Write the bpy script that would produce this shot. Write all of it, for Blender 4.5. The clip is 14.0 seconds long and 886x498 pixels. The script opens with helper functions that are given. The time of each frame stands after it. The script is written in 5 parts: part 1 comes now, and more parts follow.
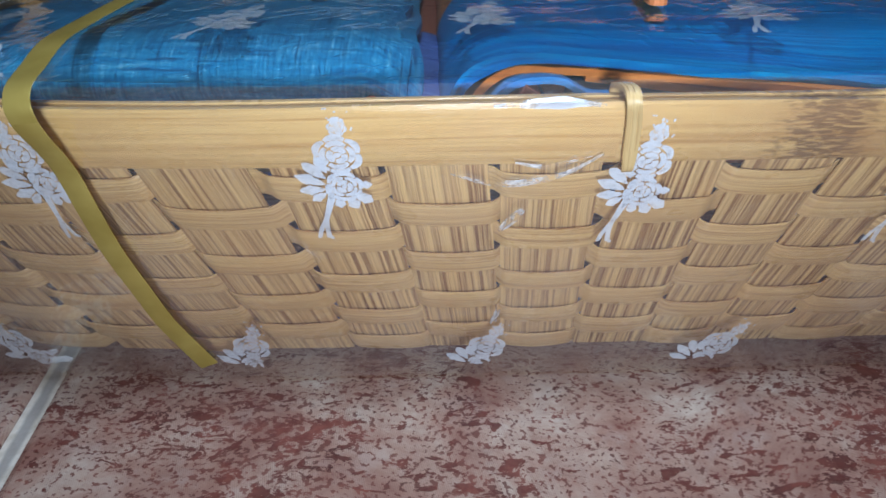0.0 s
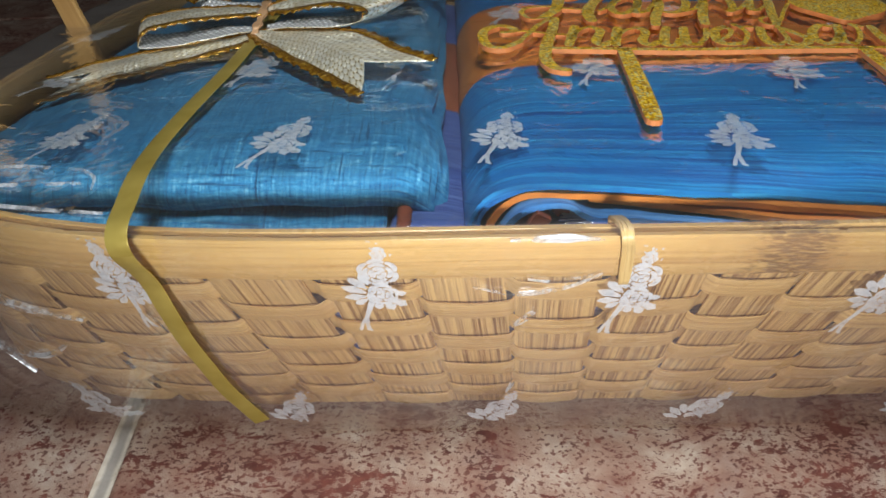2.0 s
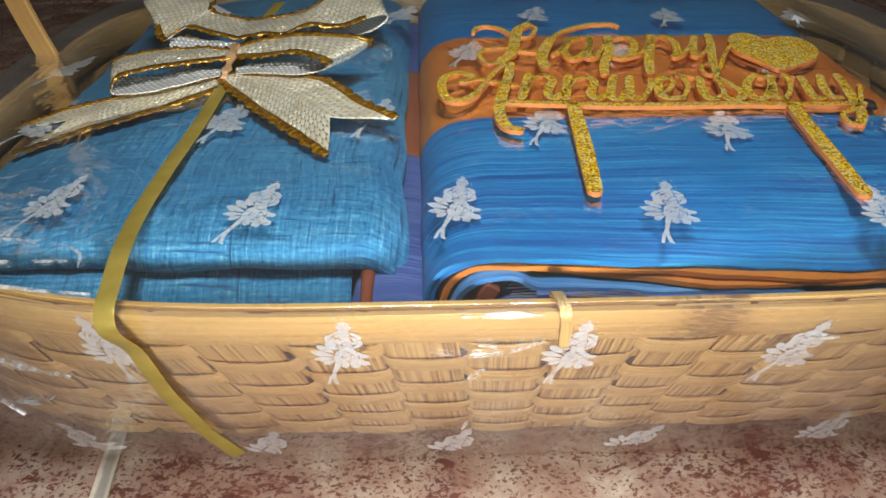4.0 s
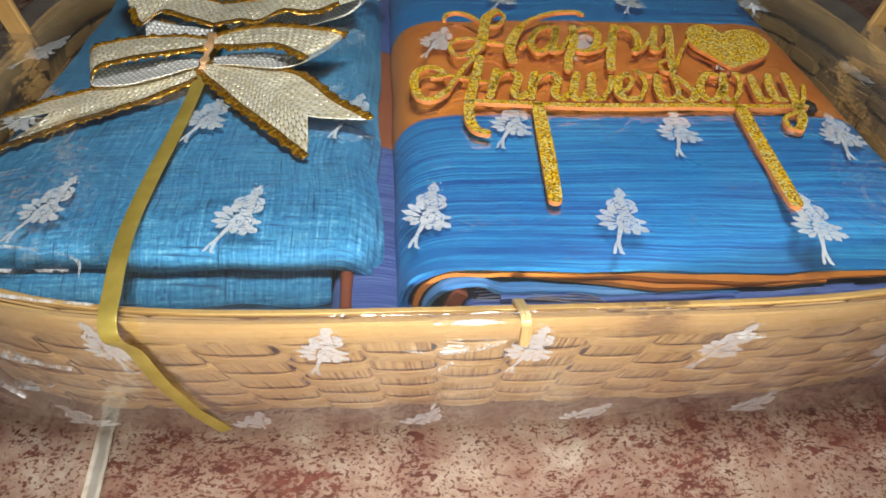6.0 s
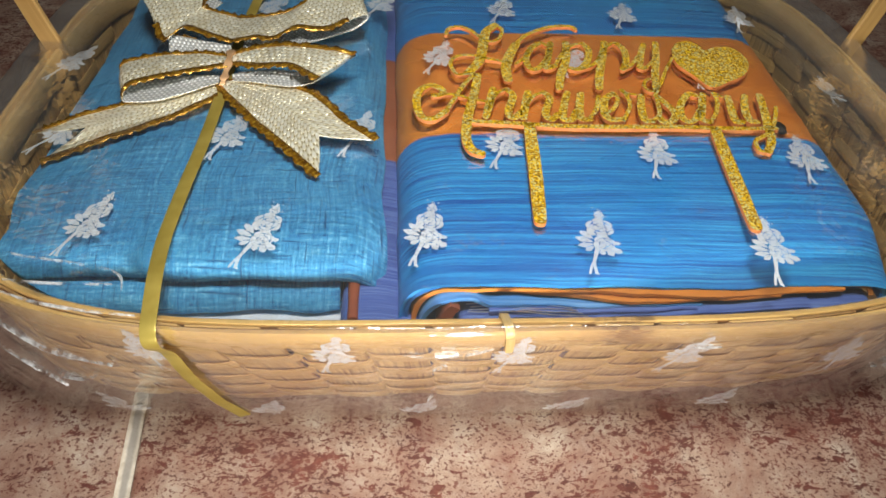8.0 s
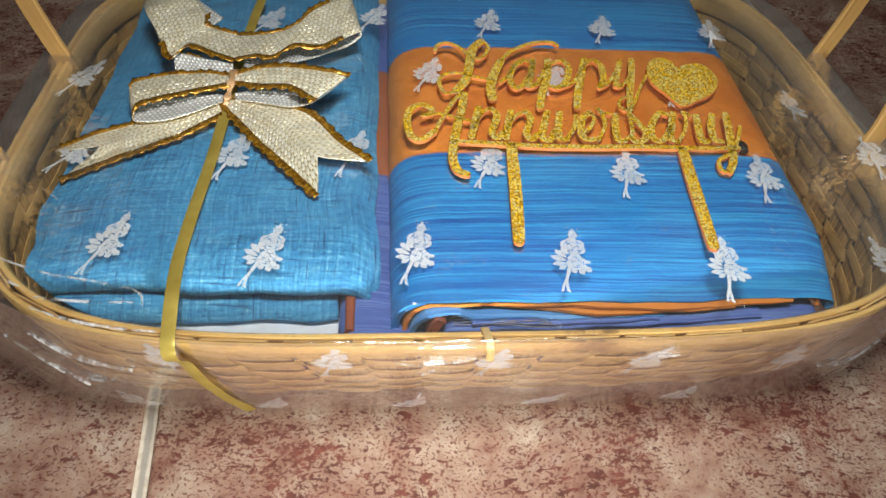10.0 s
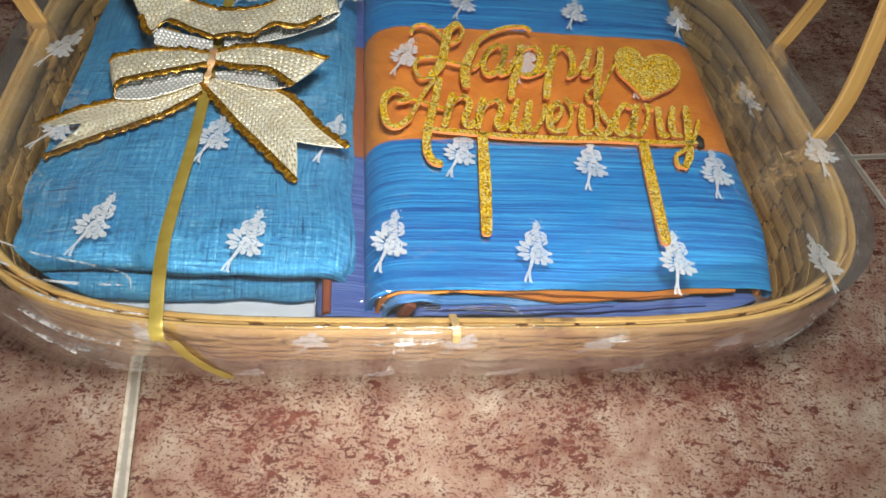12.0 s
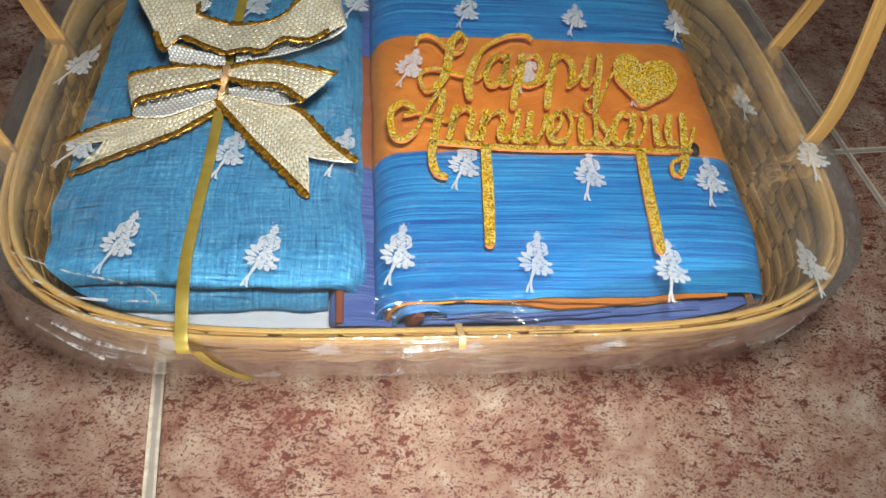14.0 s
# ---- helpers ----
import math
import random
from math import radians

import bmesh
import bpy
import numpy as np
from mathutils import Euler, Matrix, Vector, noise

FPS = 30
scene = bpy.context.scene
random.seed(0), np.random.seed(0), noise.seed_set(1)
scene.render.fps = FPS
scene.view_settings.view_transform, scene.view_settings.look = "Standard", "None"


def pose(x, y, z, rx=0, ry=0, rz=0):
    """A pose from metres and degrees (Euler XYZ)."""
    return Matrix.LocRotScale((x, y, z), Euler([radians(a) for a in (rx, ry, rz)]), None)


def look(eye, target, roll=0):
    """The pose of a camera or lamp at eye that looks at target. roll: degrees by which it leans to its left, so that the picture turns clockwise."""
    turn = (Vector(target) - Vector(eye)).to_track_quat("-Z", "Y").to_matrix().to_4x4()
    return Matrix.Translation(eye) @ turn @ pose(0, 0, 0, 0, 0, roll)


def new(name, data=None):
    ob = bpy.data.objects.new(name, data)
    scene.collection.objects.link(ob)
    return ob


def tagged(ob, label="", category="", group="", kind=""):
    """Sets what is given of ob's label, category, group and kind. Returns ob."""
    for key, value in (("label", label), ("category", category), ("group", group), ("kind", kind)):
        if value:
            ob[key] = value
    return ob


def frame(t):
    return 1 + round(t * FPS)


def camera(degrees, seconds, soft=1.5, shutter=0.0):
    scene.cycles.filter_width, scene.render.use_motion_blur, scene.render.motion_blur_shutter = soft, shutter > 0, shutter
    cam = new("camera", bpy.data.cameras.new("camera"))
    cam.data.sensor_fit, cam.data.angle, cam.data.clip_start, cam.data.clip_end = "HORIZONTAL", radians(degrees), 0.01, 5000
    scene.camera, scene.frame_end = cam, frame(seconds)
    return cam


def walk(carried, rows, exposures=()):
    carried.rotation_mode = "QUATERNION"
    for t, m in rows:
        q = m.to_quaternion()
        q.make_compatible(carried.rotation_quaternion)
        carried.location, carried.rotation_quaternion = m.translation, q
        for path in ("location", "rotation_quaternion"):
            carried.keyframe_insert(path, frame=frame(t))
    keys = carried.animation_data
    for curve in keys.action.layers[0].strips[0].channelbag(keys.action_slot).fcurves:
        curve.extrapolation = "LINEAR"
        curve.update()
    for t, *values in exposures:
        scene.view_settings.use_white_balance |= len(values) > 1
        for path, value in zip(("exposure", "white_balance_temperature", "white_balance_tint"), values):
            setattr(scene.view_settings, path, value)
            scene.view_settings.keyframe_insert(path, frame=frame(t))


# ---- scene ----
cam = camera(62.3, 14.0, soft=1.6)
PATH = [
    (0, -0.0315, -0.1182, 0.1073, 61.77, 0.85, -0.94),
    (0.5, -0.0325, -0.1189, 0.1164, 61.31, 1.43, -0.88),
    (1, -0.0333, -0.1202, 0.1244, 61.35, 1.72, -0.71),
    (1.5, -0.0346, -0.1217, 0.1317, 60.25, 1.33, -0.78),
    (2, -0.0327, -0.1255, 0.1419, 59.36, 1.32, 0.22),
    (2.5, -0.0304, -0.1270, 0.1486, 59.54, 0.74, -0.06),
    (3, -0.0293, -0.1252, 0.1528, 58.55, 0.28, -1.02),
    (3.2, -0.0287, -0.1252, 0.1561, 58.56, 0.49, -0.95),
    (5.3, -0.0321, -0.1290, 0.1884, 51.71, -1.75, -4.24),
    (5.5, -0.0320, -0.1277, 0.1899, 51.74, -2.05, -4.21),
    (6, -0.0319, -0.1283, 0.1956, 50.91, -1.77, -3.86),
    (6.5, -0.0325, -0.1299, 0.2021, 50.35, -2.35, -3.69),
    (7, -0.0324, -0.1316, 0.2070, 49.61, -2.65, -3.66),
    (7.5, -0.0319, -0.1327, 0.2120, 48.31, -2.73, -3.61),
    (8, -0.0312, -0.1367, 0.2241, 47.73, -2.22, -3.05),
    (10.3, -0.0319, -0.1416, 0.2552, 43.89, -3.04, -3.51),
    (10.5, -0.0322, -0.1397, 0.2568, 43.13, -3.34, -3.27),
    (11, -0.0319, -0.1392, 0.2617, 41.93, -4.07, -3.84),
    (11.5, -0.0335, -0.1376, 0.2679, 41.65, -4.66, -3.77),
    (12, -0.0350, -0.1393, 0.2768, 40.02, -5.85, -4.04),
    (12.5, -0.0362, -0.1389, 0.2840, 39.49, -5.32, -3.95),
    (13, -0.0363, -0.1379, 0.2889, 38.89, -5.50, -3.86),
    (13.5, -0.0362, -0.1363, 0.2934, 37.74, -4.85, -4.13),
    (14, -0.0368, -0.1368, 0.2973, 37.82, -5.14, -4.19),
]
EXPOSURES = [(0.0, -0.72, 5050, 9), (1.5, -0.56, 5900, 10), (3.0, -0.30, 6450, 10), (5.5, -0.06, 6700, 10), (8.0, 0.05, 6850, 10), (14.0, 0.15, 6800, 10)]
walk(cam, [(t, pose(x, y, z, rx, ry, rz)) for t, x, y, z, rx, ry, rz in PATH], EXPOSURES)

# ---- light: a dim room at night and the small torch of the hand-held camera ----
world = bpy.data.worlds.new("room_air")
scene.world = world
world.use_nodes = True
world.node_tree.nodes["Background"].inputs["Color"].default_value = (0.85, 0.92, 1.0, 1)
world.node_tree.nodes["Background"].inputs["Strength"].default_value = 0.11


def area_lamp(name, m, watts, size, colour, spread=180):
    data = bpy.data.lights.new(name, "AREA")
    data.shape, data.size, data.energy, data.color, data.spread = "DISK", size, watts, colour, radians(spread)
    ob = new(name, data)
    ob.matrix_world = m
    return ob


TORCH = (0.94, 0.985, 1.0)
area_lamp("torch_light", look((-0.020, -0.215, 0.096), (-0.014, 0.02, 0.086)), 0.42, 0.034, TORCH, 112)
area_lamp("torch_light", look((-0.010, -0.075, 0.420), (0.02, 0.12, 0.05)), 1.28, 0.090, TORCH, 160)
# added fill lamp under the ceiling, without a fixture, for dim ambient light
area_lamp("room_fill", look((0.5, -0.6, 2.45), (0.0, 0.1, 0.0)), 5.0, 0.5, (0.9, 0.95, 1.0))


# ---- materials ----
class Nodes:
    """Short hand for one node material."""

    def __init__(self, name):
        self.mat = bpy.data.materials.new(name)
        self.mat.use_nodes = True
        self.tree = self.mat.node_tree
        self.bsdf = self.tree.nodes["Principled BSDF"]
        self.out = self.tree.nodes["Material Output"]

    def put(self, kind, links=None, **values):
        node = self.tree.nodes.new(kind)
        if "operation" in values:
            node.operation = values["operation"]
        if "data_type" in values:
            node.data_type, node.blend_type = values["data_type"], values["blend_type"]
        if "feature" in values:
            node.feature = values["feature"]
        for key, value in (links or {}).items():
            self.set(node, key, value)
        return node

    def set(self, node, key, value):
        if isinstance(value, bpy.types.NodeSocket):
            self.tree.links.new(value, node.inputs[key])
        else:
            node.inputs[key].default_value = value

    def base(self, **values):
        names = {"color": "Base Color", "rough": "Roughness", "metal": "Metallic", "normal": "Normal", "alpha": "Alpha",
                 "sheen": "Sheen Weight", "coat": "Coat Weight", "spec": "Specular IOR Level"}
        for key, value in values.items():
            self.set(self.bsdf, names[key], value)
        return self.mat

    def object(self):
        return self.put("ShaderNodeTexCoord").outputs["Object"]

    def uv(self):
        return self.put("ShaderNodeTexCoord").outputs["UV"]

    def scaled(self, vec, s, turn=0.0):
        return self.put("ShaderNodeMapping", {"Vector": vec, "Scale": s, "Rotation": (0, 0, radians(turn))}).outputs["Vector"]

    def noise(self, vec, scale, detail=4.0, rough=0.55, distort=0.0):
        return self.put("ShaderNodeTexNoise", {"Vector": vec, "Scale": scale, "Detail": detail, "Roughness": rough, "Distortion": distort}).outputs["Fac"]

    def ramp(self, fac, stops):
        node = self.put("ShaderNodeValToRGB", {"Fac": fac})
        ramp = node.color_ramp
        while len(ramp.elements) < len(stops):
            ramp.elements.new(0.5)
        for el, (at, col) in zip(ramp.elements, stops):
            el.position = at
            el.color = (*col, 1) if len(col) == 3 else col
        return node.outputs["Color"]

    def level(self, fac, lo, hi, a=0.0, b=1.0):
        return self.put("ShaderNodeMapRange", {0: fac, 1: lo, 2: hi, 3: a, 4: b}).outputs[0]

    def mix(self, fac, a, b, blend="MIX"):
        node = self.put("ShaderNodeMix", data_type="RGBA", blend_type=blend)
        for sock, value in ((node.inputs[0], fac), (node.inputs[6], a), (node.inputs[7], b)):
            if isinstance(value, bpy.types.NodeSocket):
                self.tree.links.new(value, sock)
            else:
                sock.default_value = (*value, 1) if isinstance(value, tuple) and len(value) == 3 else value
        return node.outputs[2]

    def maths(self, op, a, b=0.0):
        return self.put("ShaderNodeMath", {0: a, 1: b}, operation=op).outputs[0]

    def bump(self, height, strength, distance, normal=None):
        links = {"Height": height, "Strength": strength, "Distance": distance}
        if normal is not None:
            links["Normal"] = normal
        return self.put("ShaderNodeBump", links).outputs["Normal"]

    def random(self):
        return self.put("ShaderNodeObjectInfo").outputs["Random"]


def tile_material():
    """Glazed red tile, printed with fine dots, streaks and solid drops."""
    n = Nodes("mottled_red_tile")
    c = n.object()
    c = n.put("ShaderNodeVectorMath", {0: c, 1: n.put("ShaderNodeCombineXYZ", {0: n.maths("MULTIPLY", n.random(), 3.0)}).outputs[0]}, operation="ADD").outputs[0]
    bend = n.put("ShaderNodeTexNoise", {"Vector": c, "Scale": 14.0, "Detail": 2.0}).outputs["Color"]
    bend = n.put("ShaderNodeVectorMath", {0: n.put("ShaderNodeVectorMath", {0: bend, 1: (0.5, 0.5, 0.5)}, operation="SUBTRACT").outputs[0], 3: 0.016}, operation="SCALE").outputs[0]
    w = n.put("ShaderNodeVectorMath", {0: c, 1: bend}, operation="ADD").outputs[0]
    cloud = n.noise(w, 42, 6, 0.70, 0.5)
    ground = n.ramp(cloud, [(0.34, (0.205, 0.100, 0.070)), (0.44, (0.285, 0.168, 0.121)), (0.54, (0.350, 0.240, 0.177)), (0.66, (0.45, 0.360, 0.278))])
    grey = n.noise(w, 75, 4, 0.65)
    ground = n.mix(n.level(grey, 0.54, 0.74, 0.0, 0.40), ground, (0.43, 0.365, 0.31))
    patch = n.noise(w, 24, 4, 0.62, 0.5)
    lift = n.maths("MULTIPLY", n.maths("SUBTRACT", patch, 0.5), 0.44)
    # printed screen of fine dots, larger where the tone is darker
    d = n.put("ShaderNodeSeparateXYZ", {0: n.scaled(c, (11000, 11000, 1), 38)})
    screen = n.maths("MULTIPLY", n.put("ShaderNodeMath", {0: d.outputs[0]}, operation="SINE").outputs[0], n.put("ShaderNodeMath", {0: d.outputs[1]}, operation="SINE").outputs[0])
    tone = n.maths("ADD", n.noise(w, 130, 5, 0.68), lift)
    dots = n.level(n.maths("ADD", n.maths("MULTIPLY", screen, 0.22), tone), 0.53, 0.62)
    flow = n.noise(n.scaled(w, (170, 320, 100), 24), 1.0, 4.0, 0.70, 0.6)
    drops = n.level(n.maths("ADD", flow, n.maths("MULTIPLY", lift, 0.8)), 0.566, 0.592)
    small = n.level(n.maths("ADD", n.noise(n.scaled(w, (700, 800, 100), 20), 1.0, 2, 0.6, 0.0), n.maths("MULTIPLY", lift, 0.6)), 0.556, 0.588)
    red = n.ramp(n.noise(c, 110, 4, 0.65), [(0.3, (0.060, 0.014, 0.010)), (0.55, (0.120, 0.030, 0.020)), (0.75, (0.20, 0.058, 0.038))])
    col = n.mix(n.maths("MULTIPLY", dots, 0.44), ground, (0.135, 0.05, 0.036))
    col = n.mix(n.maths("MULTIPLY", small, 0.82), col, red)
    col = n.mix(n.maths("MULTIPLY", drops, 0.93), col, red)
    h = n.maths("ADD", n.maths("MULTIPLY", n.noise(c, 240, 4, 0.6), 0.6), n.maths("MULTIPLY", drops, -0.3))
    return n.base(color=col, rough=n.level(cloud, 0.3, 0.7, 0.52, 0.68), spec=0.35, normal=n.bump(h, 0.4, 0.0007))


def grout_material():
    """Cement joints: cream along the tiles and grey with dirt down their middle."""
    n = Nodes("cement_grout")
    c = n.object()
    at = n.put("ShaderNodeVectorMath", {0: c, 1: (0.2652, 0.1693, 0.0)}, operation="SUBTRACT").outputs[0]
    grid = n.put("ShaderNodeSeparateXYZ", {0: n.scaled(at, (2.5, 2.5, 2.5), -4.8)})
    near = [n.maths("ABSOLUTE", n.maths("SUBTRACT", n.put("ShaderNodeMath", {0: n.maths("ADD", grid.outputs[k], 0.5)}, operation="FRACT").outputs[0], 0.5)) for k in (0, 1)]
    gap = n.maths("ADD", n.maths("MINIMUM", near[0], near[1]), n.maths("MULTIPLY", n.maths("SUBTRACT", n.noise(c, 140, 4), 0.5), 0.004))
    cream = n.ramp(n.noise(c, 260, 5, 0.65), [(0.3, (0.44, 0.37, 0.28)), (0.55, (0.60, 0.53, 0.43)), (0.75, (0.68, 0.63, 0.54))])
    col = n.mix(n.level(gap, 0.0022, 0.0042, 0.75, 0.0), cream, (0.25, 0.225, 0.20))
    return n.base(color=col, rough=0.85, normal=n.bump(n.noise(c, 900, 3), 0.5, 0.0006))


def plaster_material():
    n = Nodes("painted_plaster")
    c = n.object()
    col = n.ramp(n.noise(c, 3, 5), [(0.3, (0.55, 0.53, 0.48)), (0.7, (0.63, 0.61, 0.56))])
    return n.base(color=col, rough=0.8, normal=n.bump(n.noise(c, 90, 4), 0.2, 0.002))


def bamboo_material(name, pale, dark, stripes, contrast, rough=0.42, burn=False, tint=0.5):
    """Bamboo with its fibres along u of the UV map (metres)."""
    n = Nodes(name)
    uv = n.uv()
    r = n.random()
    shift = n.put("ShaderNodeCombineXYZ", {0: n.maths("MULTIPLY", r, 7.0), 1: n.maths("MULTIPLY", r, 3.0)}).outputs[0]
    uv = n.put("ShaderNodeVectorMath", {0: uv, 1: shift}, operation="ADD").outputs[0]
    fibre = n.noise(n.scaled(uv, (14, stripes, 1)), 1.0, 3, 0.6)
    hair = n.noise(n.scaled(uv, (40, stripes * 4.5, 1)), 1.0, 2, 0.6)
    blot = n.noise(n.scaled(uv, (45, 90, 1)), 1.0, 4, 0.6)
    f = n.maths("ADD", n.maths("MULTIPLY", fibre, 0.7), n.maths("MULTIPLY", hair, 0.3))
    col = n.ramp(f, [(0.5 - contrast, dark), (0.5, tuple(0.35 * a + 0.65 * b for a, b in zip(dark, pale))), (0.5 + contrast, pale)])
    col = n.mix(n.level(blot, 0.45, 0.8, 0.0, 0.5), col, tuple(a * b for a, b in zip(pale, (0.78, 0.62, 0.45))))
    col = n.mix(n.level(r, 0, 1, 0.0, tint), col, (0.52, 0.32, 0.135), "MIX")
    if burn:
        c = n.object()
        sep = n.put("ShaderNodeSeparateXYZ", {0: c})
        near = n.maths("ABSOLUTE", n.maths("SUBTRACT", sep.outputs[0], 0.0345))
        front = n.maths("LESS_THAN", sep.outputs[1], 0.02)
        mask = n.maths("MULTIPLY", n.level(near, 0.004, 0.017, 1.0, 0.0), front)
        dash = n.noise(n.scaled(uv, (330, 1500, 1)), 1.0, 4, 0.65)
        hit = n.level(n.maths("ADD", dash, n.maths("MULTIPLY", mask, 0.30)), 0.70, 0.82)
        col = n.mix(n.maths("MULTIPLY", n.maths("MULTIPLY", hit, mask), 0.8), col, (0.10, 0.052, 0.022))
        glow = n.maths("MULTIPLY", n.level(near, 0.0, 0.035, 0.5, 0.0), front)
        col = n.mix(n.maths("MULTIPLY", glow, n.level(blot, 0.3, 0.7)), col, (0.36, 0.17, 0.06))
    h = n.maths("ADD", n.maths("MULTIPLY", fibre, 0.5), n.maths("MULTIPLY", hair, 0.4))
    return n.base(color=col, rough=n.level(blot, 0.3, 0.8, rough - 0.08, rough + 0.12), normal=n.bump(h, 0.45, 0.0005))


def linen_material():
    n = Nodes("light_blue_linen")
    uv = n.uv()
    warp = n.noise(n.scaled(uv, (2300, 500, 1)), 1.0, 2, 0.6)
    weft = n.noise(n.scaled(uv, (500, 2300, 1)), 1.0, 2, 0.6)
    slub = n.noise(n.scaled(uv, (48, 1150, 1)), 1.0, 3, 0.65)
    slub2 = n.noise(n.scaled(uv, (1150, 48, 1)), 1.0, 3, 0.65)
    cloud = n.noise(uv, 30, 4)
    f = n.maths("ADD", n.maths("MULTIPLY", n.maths("ADD", warp, weft), 0.21), n.maths("MULTIPLY", n.maths("ADD", slub, slub2), 0.29))
    col = n.ramp(f, [(0.38, (0.005, 0.065, 0.19)), (0.45, (0.018, 0.190, 0.42)), (0.53, (0.060, 0.345, 0.60)), (0.61, (0.26, 0.60, 0.80))])
    col = n.mix(n.level(cloud, 0.42, 0.7, 0.0, 0.3), col, (0.02, 0.19, 0.42))
    thick = n.maths("MAXIMUM", n.level(n.noise(n.scaled(uv, (55, 950, 1)), 1.0, 2, 0.5), 0.62, 0.71), n.level(n.noise(n.scaled(uv, (950, 55, 1)), 1.0, 2, 0.5), 0.62, 0.71))
    col = n.mix(n.maths("MULTIPLY", thick, 0.8), col, (0.005, 0.065, 0.19))
    h = n.maths("ADD", n.maths("ADD", warp, weft), n.maths("ADD", slub, slub2))
    return n.base(color=col, rough=0.85, sheen=0.04, normal=n.bump(h, 0.3, 0.0003, n.bump(n.noise(uv, 34, 3, 0.5, 1.2), 0.38, 0.008)))


def saree_material(name, low, mid, high, band=None, dye=((0.62, 0.165, 0.012), (0.84, 0.29, 0.03))):
    """Cloth with streaks along u; band: the front and back limits of an orange border across the cloth."""
    n = Nodes(name)
    uv = n.uv()
    streak = n.noise(n.scaled(uv, (11, 950, 1)), 1.0, 4, 0.75)
    broad = n.noise(n.scaled(uv, (5, 110, 1)), 1.0, 3, 0.6)
    thread = n.noise(n.scaled(uv, (300, 3000, 1)), 1.0, 2, 0.6)
    f = n.maths("ADD", n.maths("MULTIPLY", streak, 0.74), n.maths("ADD", n.maths("MULTIPLY", broad, 0.16), n.maths("MULTIPLY", thread, 0.10)))
    col = n.ramp(f, [(0.40, low), (0.49, mid), (0.59, high)])
    if band:
        y = n.put("ShaderNodeSeparateXYZ", {0: n.object()}).outputs[1]
        y = n.maths("ADD", y, n.maths("MULTIPLY", n.maths("SUBTRACT", n.noise(uv, 40, 2), 0.5), 0.004))
        inside = n.maths("MULTIPLY", n.level(y, band[0] - 0.0006, band[0] + 0.0006), n.level(y, band[1] - 0.0006, band[1] + 0.0006, 1.0, 0.0))
        orange = n.ramp(n.maths("ADD", n.maths("MULTIPLY", thread, 0.4), n.maths("MULTIPLY", n.noise(uv, 60, 4), 0.6)),
                        [(0.35, dye[0]), (0.65, dye[1])])
        col = n.mix(inside, col, orange)
    h = n.maths("ADD", n.maths("MULTIPLY", thread, 0.5), n.maths("MULTIPLY", streak, 0.5))
    return n.base(color=col, rough=0.68, sheen=0.04, normal=n.bump(h, 0.45, 0.0005, n.bump(n.noise(uv, 55, 4), 0.3, 0.003)))


def cloth_material(name, low, high):
    n = Nodes(name)
    uv = n.uv()
    thread = n.noise(n.scaled(uv, (2500, 2500, 1)), 1.0, 3, 0.6)
    cloud = n.noise(uv, 60, 4)
    col = n.ramp(n.maths("ADD", n.maths("MULTIPLY", thread, 0.5), n.maths("MULTIPLY", cloud, 0.5)), [(0.35, low), (0.65, high)])
    return n.base(color=col, rough=0.8, normal=n.bump(thread, 0.4, 0.0004, n.bump(cloud, 0.4, 0.003)))


